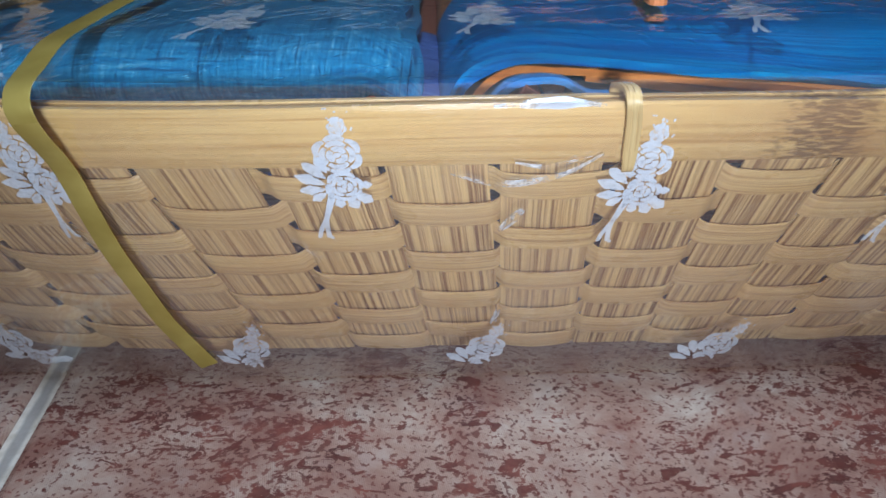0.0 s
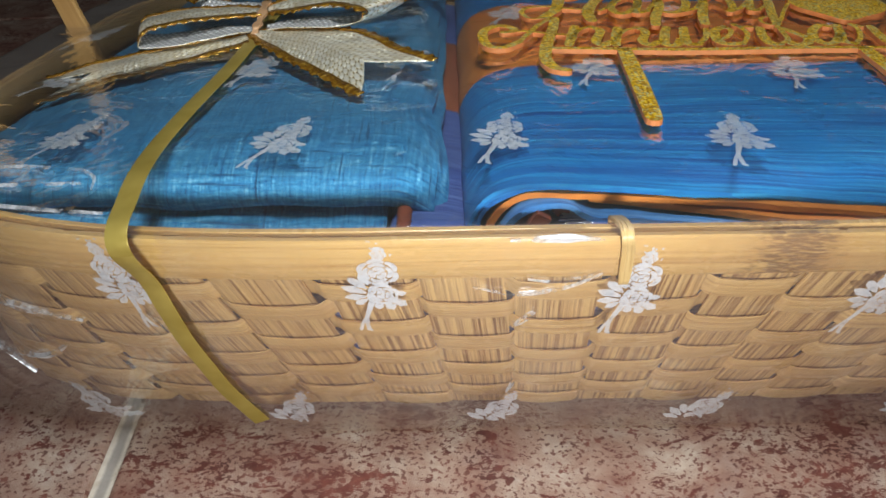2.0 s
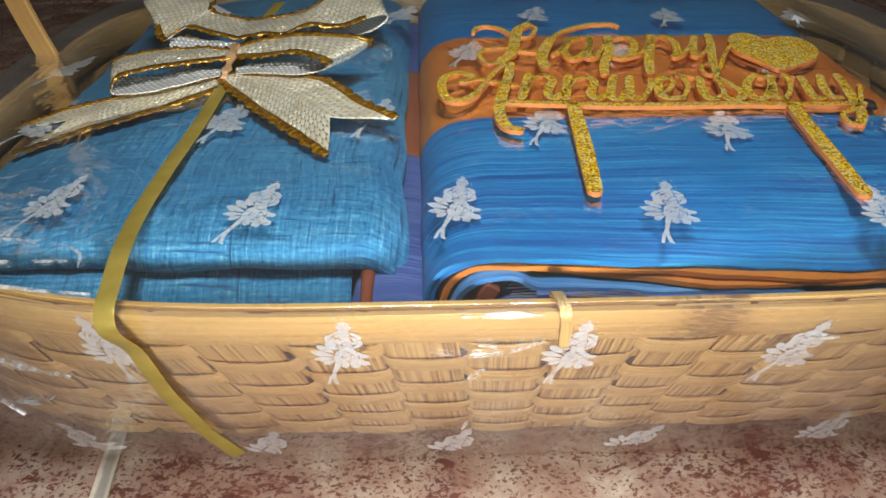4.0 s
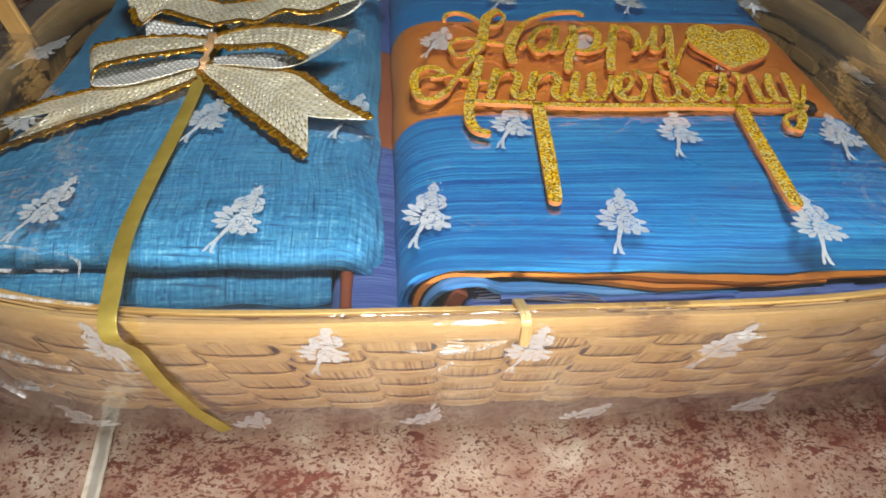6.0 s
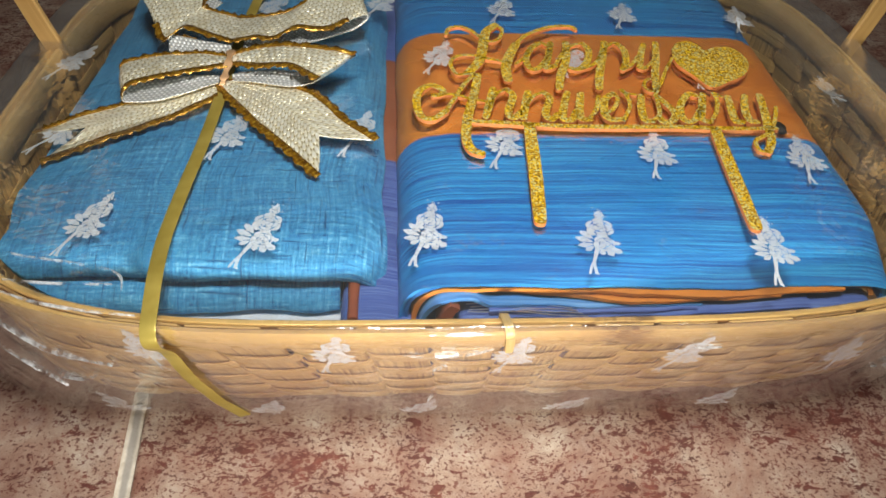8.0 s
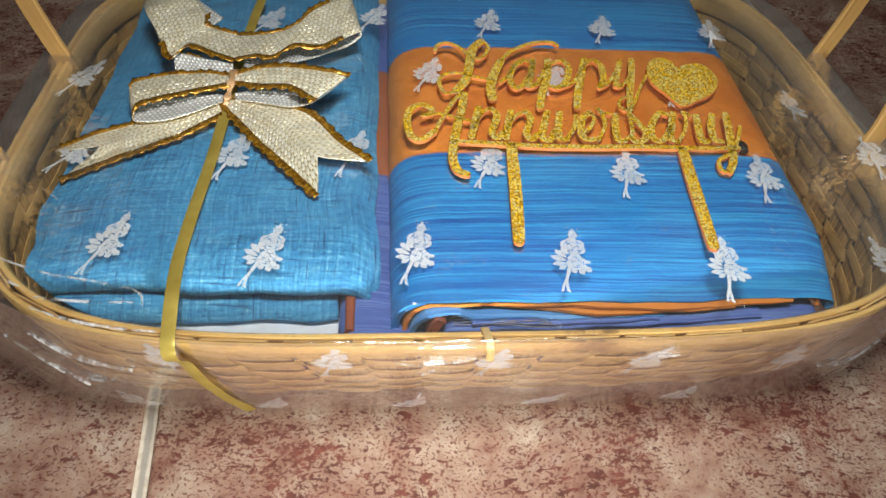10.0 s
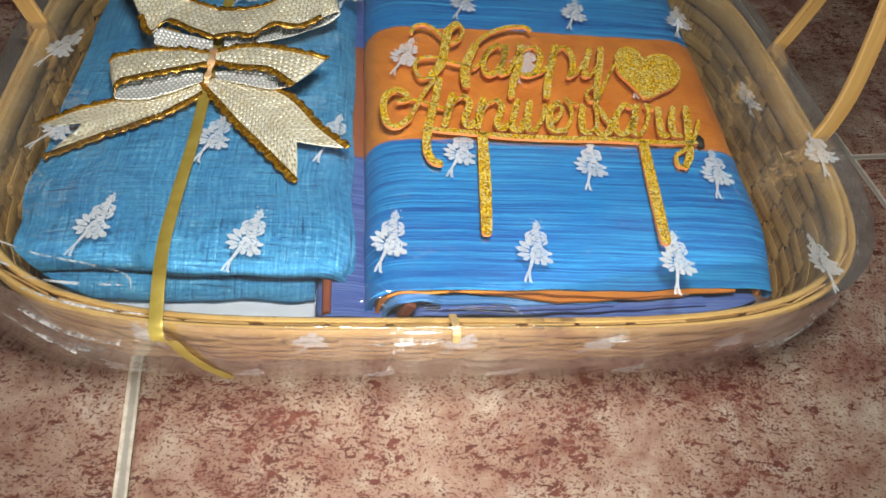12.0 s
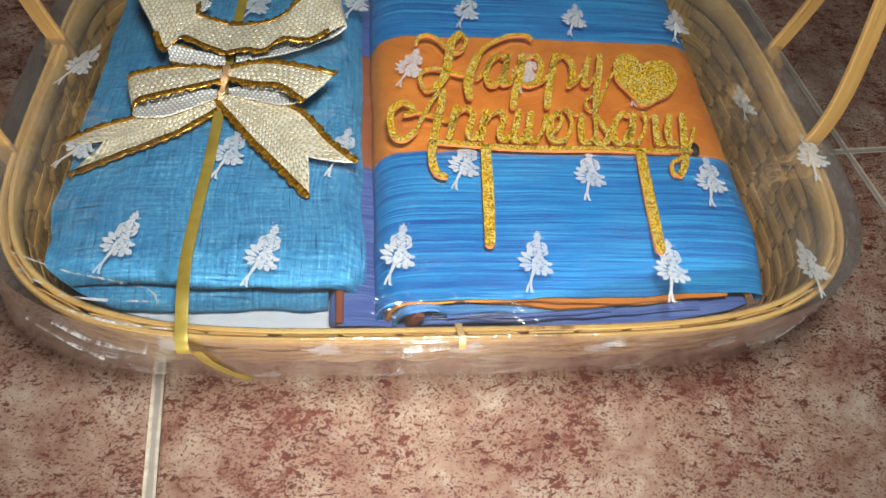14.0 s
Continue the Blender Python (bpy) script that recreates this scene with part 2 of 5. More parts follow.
def film_material(name, low, high, least=0.05, rough=0.13, slack=0.0):
    """Thin clear film; slack: extra haze left and right of the cloths, painted for the glare there."""
    n = Nodes(name)
    c = n.object()
    clear = n.put("ShaderNodeBsdfTransparent", {"Color": (0.975, 0.972, 0.965, 1)}).outputs[0]
    wave = n.bump(n.noise(c, 38, 4, 0.55, 0.6), 0.55, 0.006, n.bump(n.noise(c, 210, 3, 0.6), 0.12, 0.0010))
    gloss = n.put("ShaderNodeBsdfGlossy", {"Color": (1, 1, 1, 1), "Roughness": rough, "Normal": wave}).outputs[0]
    haze = n.put("ShaderNodeBsdfDiffuse", {"Color": (0.85, 0.81, 0.75, 1)}).outputs[0]
    facing = n.put("ShaderNodeLayerWeight", {"Blend": 0.5}).outputs["Facing"]
    height = n.put("ShaderNodeSeparateXYZ", {0: c}).outputs[2]
    # gloss raised towards the bottom to copy the floor's reflection
    mirror = n.level(height, 0.040, 0.072, least, 0.05)
    shine = n.maths("ADD", mirror, n.maths("MULTIPLY", n.maths("POWER", facing, 1.9), 0.92))
    veil = n.level(n.noise(c, 30, 5, 0.65), 0.30, 0.75, low, high)
    # fine crinkle lines, here and there, and white dots painted as sparkle
    bent = n.put("ShaderNodeVectorMath", {0: c, 1: n.put("ShaderNodeVectorMath", {0: n.put("ShaderNodeTexNoise", {"Vector": c, "Scale": 45.0, "Detail": 3.0}).outputs["Color"], 3: 0.03}, operation="SCALE").outputs[0]}, operation="ADD").outputs[0]
    line = n.level(n.put("ShaderNodeTexVoronoi", {"Vector": bent, "Scale": 48.0}, feature="DISTANCE_TO_EDGE").outputs["Distance"], 0.004, 0.016, 1.0, 0.0)
    sparkle_speck = n.level(n.noise(c, 700, 2, 0.5), 0.74, 0.78)
    line = n.maths("MULTIPLY", n.maths("MAXIMUM", line, sparkle_speck), n.level(n.noise(c, 65, 4, 0.7), 0.58, 0.72, 0.0, 0.16))
    veil = n.maths("ADD", veil, line)
    if slack:
        # glare over the slack ends, painted as diffuse haze by x
        x = n.maths("ADD", n.put("ShaderNodeSeparateXYZ", {0: c}).outputs[0], n.maths("MULTIPLY", n.maths("SUBTRACT", n.noise(c, 40, 3), 0.5), 0.02))
        side_glare = n.maths("MAXIMUM", n.level(x, 0.122, 0.142), n.level(x, -0.168, -0.150, 1.0, 0.0))
        veil = n.maths("ADD", veil, n.maths("MULTIPLY", side_glare, n.level(n.noise(c, 55, 4, 0.6), 0.3, 0.7, slack * 0.5, slack * 1.3)))
    body = n.put("ShaderNodeMixShader", {0: veil, 1: clear, 2: haze}).outputs[0]
    film = n.put("ShaderNodeMixShader", {0: shine, 1: body, 2: gloss}).outputs[0]
    n.tree.links.new(film, n.out.inputs["Surface"])
    return n.mat


def ink_material():
    n = Nodes("white_print_ink")
    c = n.object()
    ink = n.put("ShaderNodeBsdfDiffuse", {"Color": (0.80, 0.82, 0.84, 1)}).outputs[0]
    clear = n.put("ShaderNodeBsdfTransparent").outputs[0]
    worn = n.maths("MULTIPLY", n.level(n.noise(c, 900, 4, 0.7), 0.30, 0.48, 0.60, 0.97), n.level(n.noise(c, 45, 2), 0.35, 0.65, 0.64, 0.90))
    mix = n.put("ShaderNodeMixShader", {0: worn, 1: clear, 2: ink}).outputs[0]
    n.tree.links.new(mix, n.out.inputs["Surface"])
    return n.mat


def scattered_normal(n, cells, amount):
    """The normal, turned at random from cell to cell, as on flakes of glitter."""
    geo = n.put("ShaderNodeNewGeometry").outputs["Normal"]
    off = n.put("ShaderNodeVectorMath", {0: cells, 1: (0.5, 0.5, 0.5)}, operation="SUBTRACT").outputs[0]
    off = n.put("ShaderNodeVectorMath", {0: off, 3: amount}, operation="SCALE").outputs[0]
    both = n.put("ShaderNodeVectorMath", {0: geo, 1: off}, operation="ADD").outputs[0]
    return n.put("ShaderNodeVectorMath", {0: both}, operation="NORMALIZE").outputs[0]


def glitter_material():
    n = Nodes("gold_glitter")
    c = n.object()
    flakes = n.put("ShaderNodeTexVoronoi", {"Vector": c, "Scale": 1950.0}).outputs["Color"]
    pick = n.put("ShaderNodeSeparateColor", {0: flakes})
    col = n.ramp(pick.outputs[0], [(0.0, (0.19, 0.082, 0.002)), (0.35, (0.40, 0.205, 0.005)), (0.75, (0.72, 0.42, 0.012)), (1.0, (0.95, 0.64, 0.03))])
    # some flakes coloured pale, so their sparkle is partly in the colour
    bright = n.level(pick.outputs[1], 0.78, 0.80)
    col = n.mix(bright, col, (1.0, 0.94, 0.45))
    nor = scattered_normal(n, flakes, n.level(bright, 0.0, 1.0, 0.48, 0.55))
    return n.base(color=col, metal=n.level(bright, 0.0, 1.0, 0.12, 0.30), rough=n.level(bright, 0.0, 1.0, 0.38, 0.24), normal=nor)


def hex_domes(n, uv, pitch):
    """Height of a honeycomb of small round domes: three crossing waves."""
    k = 4 * math.pi / (math.sqrt(3) * pitch)
    total = 0.0
    for a in (30, 90, 150):
        along = n.put("ShaderNodeVectorMath", {0: uv, 1: (k * math.cos(radians(a)), k * math.sin(radians(a)), 0)}, operation="DOT_PRODUCT").outputs["Value"]
        total = n.maths("ADD", n.put("ShaderNodeMath", {0: along}, operation="COSINE").outputs[0], total)
    return total


def mesh_ribbon_material():
    n = Nodes("gold_foil_mesh")
    uv = n.uv()
    bend = n.put("ShaderNodeTexNoise", {"Vector": uv, "Scale": 260.0, "Detail": 2.0}).outputs["Color"]
    soft = n.put("ShaderNodeVectorMath", {0: uv, 1: n.put("ShaderNodeVectorMath", {0: bend, 3: 0.0012}, operation="SCALE").outputs[0]}, operation="ADD").outputs[0]
    dome = n.level(hex_domes(n, soft, 0.0025), -1.5, 3.0)
    broad = n.noise(uv, 110, 3)
    col = n.ramp(dome, [(0.0, (0.34, 0.23, 0.07)), (0.06, (0.62, 0.50, 0.26)), (0.12, (1.0, 0.93, 0.72)), (1.0, (1.0, 0.96, 0.84))])
    cells = n.put("ShaderNodeTexVoronoi", {"Vector": soft, "Scale": 420.0}).outputs["Color"]
    pick = n.put("ShaderNodeSeparateColor", {0: cells}).outputs[0]
    dull = n.maths("MULTIPLY", n.level(n.maths("ADD", n.maths("MULTIPLY", pick, 0.5), broad), 0.60, 0.95), 0.38)
    col = n.mix(dull, col, (0.60, 0.46, 0.20))
    nor = n.bump(n.level(dome, 0.0, 0.30), 0.8, 0.0004, scattered_normal(n, cells, 0.24))
    return n.base(color=col, metal=0.45, rough=0.34, coat=0.9, normal=nor)


def gauze_material():
    """The silvery back of the ribbon with its rows of small bright holes."""
    n = Nodes("silver_gauze_back")
    uv = n.uv()
    dome = n.level(hex_domes(n, uv, 0.0019), -1.5, 3.0)
    col = n.ramp(dome, [(0.0, (0.50, 0.49, 0.46)), (0.45, (0.70, 0.69, 0.66)), (0.60, (1.0, 0.99, 0.96))])
    return n.base(color=col, metal=0.4, rough=0.35, normal=n.bump(dome, 0.8, 0.0005))


def edge_material():
    n = Nodes("gold_wire_edge")
    uv = n.uv()
    col = n.ramp(n.noise(n.scaled(uv, (900, 900, 1)), 1.0, 3), [(0.3, (0.15, 0.06, 0.008)), (0.52, (0.34, 0.16, 0.016)), (0.72, (0.85, 0.52, 0.07))])
    return n.base(color=col, metal=0.6, rough=0.26, normal=n.bump(n.noise(uv, 1500, 2), 0.4, 0.0004))


def crease_glint_material():
    """A sharp fold of the cellophane, its shine painted as patchy white."""
    n = Nodes("cellophane_crease_glint")
    clear = n.put("ShaderNodeBsdfTransparent").outputs[0]
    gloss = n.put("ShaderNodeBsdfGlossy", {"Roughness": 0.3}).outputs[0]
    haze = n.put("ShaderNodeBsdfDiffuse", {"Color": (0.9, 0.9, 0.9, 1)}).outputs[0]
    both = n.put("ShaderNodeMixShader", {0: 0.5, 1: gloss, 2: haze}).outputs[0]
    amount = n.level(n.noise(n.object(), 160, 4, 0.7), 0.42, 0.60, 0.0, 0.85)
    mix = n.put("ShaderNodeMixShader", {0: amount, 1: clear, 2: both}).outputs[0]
    n.tree.links.new(mix, n.out.inputs["Surface"])
    return n.mat


def satin_material():
    n = Nodes("yellow_gold_satin")
    uv = n.uv()
    grain = n.noise(n.scaled(uv, (60, 1800, 1)), 1.0, 3)
    col = n.ramp(n.noise(uv, 90, 3), [(0.3, (0.36, 0.255, 0.045)), (0.7, (0.50, 0.37, 0.085))])
    return n.base(color=col, metal=0.40, rough=0.34, normal=n.bump(grain, 0.08, 0.0003))


def plain_material(name, col, rough=0.6, metal=0.0, vary=0.25):
    n = Nodes(name)
    c = n.object()
    dark = tuple(v * (1 - vary) for v in col)
    colour = n.ramp(n.noise(c, 300, 4, 0.6), [(0.3, dark), (0.7, col)])
    return n.base(color=colour, rough=rough, metal=metal, normal=n.bump(n.noise(c, 800, 3), 0.2, 0.0004))


TILE, GROUT, PLASTER = tile_material(), grout_material(), plaster_material()
WEAVER = bamboo_material("bamboo_weaver", (0.86, 0.58, 0.215), (0.42, 0.215, 0.062), 1900, 0.12, 0.30, tint=0.40)
SPLINT = bamboo_material("bamboo_splint", (0.80, 0.53, 0.20), (0.17, 0.066, 0.014), 1150, 0.085, 0.45, tint=0.35)
HOOP = bamboo_material("bamboo_hoop", (0.79, 0.52, 0.185), (0.52, 0.285, 0.078), 800, 0.16, 0.28, burn=True, tint=0.1)
STRIP = bamboo_material("bamboo_strip", (0.50, 0.30, 0.10), (0.32, 0.165, 0.048), 500, 0.2, 0.35, tint=0.1)
CANE = bamboo_material("cane_strand", (0.66, 0.47, 0.20), (0.42, 0.25, 0.09), 1500, 0.2, 0.35, tint=0.1)
LINEN = linen_material()
STRIPED = saree_material("blue_striped_silk", (0.001, 0.082, 0.35), (0.004, 0.205, 0.57), (0.040, 0.420, 0.77), (0.0835, 0.1625))
INNER = saree_material("blue_inner_silk", (0.015, 0.11, 0.36), (0.05, 0.24, 0.58), (0.18, 0.40, 0.70))
PURPLE = saree_material("purple_blue_silk", (0.036, 0.062, 0.24), (0.070, 0.125, 0.39), (0.16, 0.25, 0.52), (0.087, 0.165), ((0.26, 0.075, 0.03), (0.42, 0.13, 0.05)))
ORANGE = cloth_material("orange_silk", (0.56, 0.16, 0.015), (0.78, 0.27, 0.035))
RUST = cloth_material("rust_red_silk", (0.20, 0.045, 0.018), (0.36, 0.09, 0.035))
PAPER = cloth_material("white_paper", (0.62, 0.64, 0.68), (0.78, 0.79, 0.80))
# the skirt film's stronger haze is painted for reflections that veil the weave
FILM, SKIRT, INK = film_material("clear_cellophane", 0.006, 0.035, slack=0.095), film_material("skirt_cellophane_haze", 0.015, 0.07, 0.13, 0.20), ink_material()
GLITTER = glitter_material()
FOAM = plain_material("orange_foam_core", (0.62, 0.20, 0.05), 0.7)
FOIL = mesh_ribbon_material()
GAUZE = gauze_material()
GOLD_EDGE = edge_material()
CREASE_GLINT = crease_glint_material()
SATIN = satin_material()
COPPER = plain_material("copper_gold_foil", (0.62, 0.36, 0.18), 0.35, 0.5)
BLACK = plain_material("black_glue", (0.03, 0.025, 0.02), 0.5)
ZARI = plain_material("silver_thread", (0.75, 0.75, 0.78), 0.3, 0.8)


# ---- mesh helpers ----
def part(name, bm, material, parent=None, label="", smooth=True):
    """Links a bmesh as one mesh object under a thing or part."""
    me = bpy.data.meshes.new(name)
    bm.normal_update()
    bm.to_mesh(me)
    bm.free()
    for m in material if isinstance(material, (list, tuple)) else [material]:
        me.materials.append(m)
    if smooth:
        me.shade_smooth()
        me.set_sharp_from_angle(angle=radians(38))
    ob = new(name, me)
    if parent is not None:
        ob.parent = parent
    if label:
        ob["label"] = label
    return ob


def thing(name, label, category, group="", kind="", at=(0, 0, 0)):
    ob = new(name)
    ob.location = at
    return tagged(ob, label, category, group, kind)


def curve_points(points, per=8, closed=False):
    """A smooth line through the points."""
    pts = [Vector(p) for p in points]
    out, count = [], len(pts)
    for i in range(count if closed else count - 1):
        if closed:
            a, b, c, d = (pts[(i + k) % count] for k in (-1, 0, 1, 2))
        else:
            a, b, c, d = pts[max(i - 1, 0)], pts[i], pts[i + 1], pts[min(i + 2, count - 1)]
        for k in range(per):
            t = k / per
            out.append(0.5 * (2 * b + (c - a) * t + (2 * a - 5 * b + 4 * c - d) * t * t + (3 * b - a - 3 * c + d) * t ** 3))
    if not closed:
        out.append(pts[-1])
    return out


def grid_sheet(bm, rows, uvs, closed_u=False, mat=0):
    """Quads over rows of points, with UVs in metres. Returns the rows of vertices."""
    layer = bm.loops.layers.uv.verify()
    verts = [[bm.verts.new(p) for p in row] for row in rows]
    for i in range(len(rows) - 1):
        n = len(rows[i])
        for j in range(n if closed_u else n - 1):
            k = (j + 1) % n
            f = bm.faces.new((verts[i][j], verts[i][k], verts[i + 1][k], verts[i + 1][j]))
            f.material_index = mat
            for loop, (a, b) in zip(f.loops, ((i, j), (i, j + 1), (i + 1, j + 1), (i + 1, j))):
                loop[layer].uv = uvs(a, b)
    return verts


def bar_along(bm, path, sides, widths, normals, thick, closed=False, mat=0):
    """A flat bar of rectangular section with rounded edges along a path; sides: the vectors across its width."""
    layer = bm.loops.layers.uv.verify()
    shape = [(-0.5, 0.25), (-0.42, 0.5), (0.42, 0.5), (0.5, 0.25), (0.5, -0.25), (0.42, -0.5), (-0.42, -0.5), (-0.5, -0.25)]
    rings, run, dist = [], 0.0, []
    for i, p in enumerate(path):
        if i:
            run += (Vector(p) - Vector(path[i - 1])).length
        dist.append(run)
        rings.append([bm.verts.new(Vector(p) + sides[i] * (a * widths[i]) + normals[i] * (b * thick)) for a, b in shape])
    count, m = len(path), len(shape)
    for i in range(count if closed else count - 1):
        k = (i + 1) % count
        u0, u1 = dist[i], dist[i + 1] if i + 1 < count else run + (Vector(path[0]) - Vector(path[-1])).length
        for j in range(m):
            l = (j + 1) % m
            f = bm.faces.new((rings[i][j], rings[k][j], rings[k][l], rings[i][l]))
            f.material_index = mat
            for loop, (u, s) in zip(f.loops, ((u0, j), (u1, j), (u1, l), (u0, l))):
                loop[layer].uv = (u, shape[s][0] * widths[i])
    if not closed:
        bm.faces.new(rings[0]).material_index = mat
        bm.faces.new(list(reversed(rings[-1]))).material_index = mat


# ---- room ----
def slab(name, x0, x1, y0, y1, z0, z1, material, label, category):
    bm = bmesh.new()
    bmesh.ops.create_cube(bm, size=1.0)
    for v in bm.verts:
        v.co = Vector(((x0 + x1) / 2 + v.co.x * (x1 - x0), (y0 + y1) / 2 + v.co.y * (y1 - y0), (z0 + z1) / 2 + v.co.z * (z1 - z0)))
    return tagged(part(name, bm, material, smooth=False), label, category, kind="structure")


ROOM = 2.6
slab("wall_north", -ROOM, ROOM, ROOM, ROOM + 0.1, -0.03, 2.5, PLASTER, "plain painted plaster wall of the room", "wall")
slab("wall_south", -ROOM, ROOM, -ROOM - 0.1, -ROOM, -0.03, 2.5, PLASTER, "plain painted plaster wall of the room", "wall")
slab("wall_east", ROOM, ROOM + 0.1, -ROOM - 0.1, ROOM + 0.1, -0.03, 2.5, PLASTER, "plain painted plaster wall of the room", "wall")
slab("wall_west", -ROOM - 0.1, -ROOM, -ROOM - 0.1, ROOM + 0.1, -0.03, 2.5, PLASTER, "plain painted plaster wall of the room", "wall")
slab("ceiling", -ROOM - 0.1, ROOM + 0.1, -ROOM - 0.1, ROOM + 0.1, 2.5, 2.6, PLASTER, "plain white plaster ceiling", "ceiling")
floor = slab("floor", -ROOM, ROOM, -ROOM, ROOM, -0.05, -0.0018, GROUT, "pale cement grout bed of a tiled floor", "floor")


# ---- basket shape ----
CENTRE = Vector((-0.0005, 0.132, 0))


def loop_point(angle, a, b, power, z):
    c, s = math.cos(angle), math.sin(angle)
    r = (abs(c / a) ** power + abs(s / b) ** power) ** (-1 / power)
    return CENTRE + Vector((r * c, r * s, z))


def even_loop(a, b, power, count):
    """Angles at even steps along the loop, from the middle of the front."""
    angles = [math.tau * k / 2400 - math.pi / 2 for k in range(2401)]
    run = [0.0]
    for p, q in zip(angles, angles[1:]):
        run.append(run[-1] + (loop_point(q, a, b, power, 0) - loop_point(p, a, b, power, 0)).length)
    return [float(v) for v in np.interp(np.linspace(0, run[-1], count, endpoint=False), run, angles)]


RIM_Z, BAND = 0.0724, 0.0134
A_TOP, B_TOP, A_BASE, B_BASE = 0.1735, 0.1335, 0.1750, 0.1030


def wall_point(angle, z, out=0.0):
    h = z / RIM_Z
    a = A_BASE + (A_TOP - A_BASE) * h
    b = B_BASE + (B_TOP - B_BASE) * h
    return loop_point(angle, a + out, b + out, 5.0 - 0.9 * h, z)


def outward(angle, z):
    p, q = wall_point(angle - 0.004, z), wall_point(angle + 0.004, z)
    t = (q - p).normalized()
    return Vector((t.y, -t.x, 0))


# ---- basket ----
FINE = even_loop(A_TOP, B_TOP, 4.1, 1200)
AROUND = sum((loop_point(q, A_TOP, B_TOP, 4.1, 0) - loop_point(p, A_TOP, B_TOP, 4.1, 0)).length for p, q in zip(FINE, FINE[1:] + FINE[:1]))
# middles of the splints along the wall, from the middle of the front; uneven where they can be told apart
FRONT_SPLINTS = [-0.1005, -0.0775, -0.0532, -0.0312, -0.0102, 0.0125, 0.0335, 0.0525]
REST = 2 * round((AROUND - 0.153) / 0.0434)
SPLINTS = FRONT_SPLINTS + [0.0525 + (AROUND - 0.153) * k / (REST + 1) for k in range(1, REST + 1)]
ROW_Z = [0.0062, 0.0110, 0.0163, 0.0218, 0.0278, 0.0341, 0.0407, 0.0476, 0.0546]
basket = thing("basket", "shallow oval woven bamboo basket with pale hoop rim on tiled floor", "basket")
rng = random.Random(4)


def splint(run, width):
    """An upright of the weave; its fibres run upwards."""
    bm = bmesh.new()
    angle = FINE[round(run / AROUND * len(FINE)) % len(FINE)]
    lean = rng.uniform(-0.0012, 0.0012)
    path, sides, widths, normals = [], [], [], []
    for k in range(9):
        z = 0.0025 + (RIM_Z - 0.004) * k / 8
        n = outward(angle, z)
        t = Vector((-n.y, n.x, 0))
        path.append(wall_point(angle, z) + t * (lean * k / 8))
        sides.append(t)
        widths.append(width * (0.90 + 0.10 * k / 8))
        normals.append(n)
    bar_along(bm, path, sides, widths, normals, 0.0008)
    part("splint", bm, SPLINT, basket)


for k, run in enumerate(SPLINTS):
    gap = min(abs(run - SPLINTS[k - 1]) if k else 1.0, abs(SPLINTS[(k + 1) % len(SPLINTS)] - run) if k + 1 < len(SPLINTS) else 1.0)
    splint(run, gap - 0.0022)


def weaver(row):
    """A strand that goes over one upright and under the next."""
    bm = bmesh.new()
    turns = SPLINTS + [r + AROUND for r in SPLINTS]
    z0 = ROW_Z[row]
    wide = (0.0062 if row > 4 else 0.0056) * rng.uniform(0.94, 1.06)
    path, sides, widths, normals = [], [], [], []
    for i, angle in enumerate(FINE):
        q = float(np.interp(AROUND * i / len(FINE), turns, range(len(turns))))
        swing = math.cos(math.pi * q) * (-1 if row % 2 else 1)
        d = 0.00090 * math.tanh(7.0 * swing) + 0.00050 * swing
        jig = noise.noise(Vector((i * 0.022, row * 7.1, 0.3)))
        jig2 = noise.noise(Vector((i * 0.056, row * 3.7, 9.3)))
        z = max(z0 + 0.0007 * jig - 0.0004 * swing, 0.0036)
        n = outward(angle, z)
        up = (wall_point(angle, z + 0.003) - wall_point(angle, z - 0.003)).normalized()
        n = (n - up * n.dot(up)).normalized()
        path.append(wall_point(angle, z) + n * (d + 0.0002 * jig2))
        sides.append((up + n * 0.05 * jig2).normalized())
        widths.append(wide * (1 + 0.12 * jig2 + 0.10 * jig))
        normals.append(n)
    bar_along(bm, path, sides, widths, normals, 0.0006, closed=True)
    part("weaver", bm, WEAVER, basket)


for row in range(len(ROW_Z)):
    weaver(row)


def hoop(name, out, z, height, thick, label):
    bm = bmesh.new()
    path, sides, widths, normals = [], [], [], []
    for i, angle in enumerate(FINE[::4]):
        n = outward(angle, RIM_Z)
        j = noise.noise(Vector((i * 0.06, out * 900, 2.0)))
        slope = (wall_point(angle, RIM_Z) - wall_point(angle, RIM_Z - 0.02)).normalized()
        path.append(wall_point(angle, z, out) + n * 0.0003 * j + Vector((0, 0, 0.0004 * j)))
        sides.append(slope)
        widths.append(height * (1 + 0.03 * j))
        normals.append(n)
    bar_along(bm, path, sides, widths, normals, thick, closed=True)
    part(name, bm, HOOP, basket, label)


hoop("outer_hoop", 0.0018, RIM_Z - BAND / 2, BAND, 0.0024, "flat yellow bamboo hoop with a burnt node mark")
hoop("inner_hoop", -0.0016, RIM_Z - 0.0058, 0.0118, 0.0026, "flat pale bamboo hoop inside the rim")


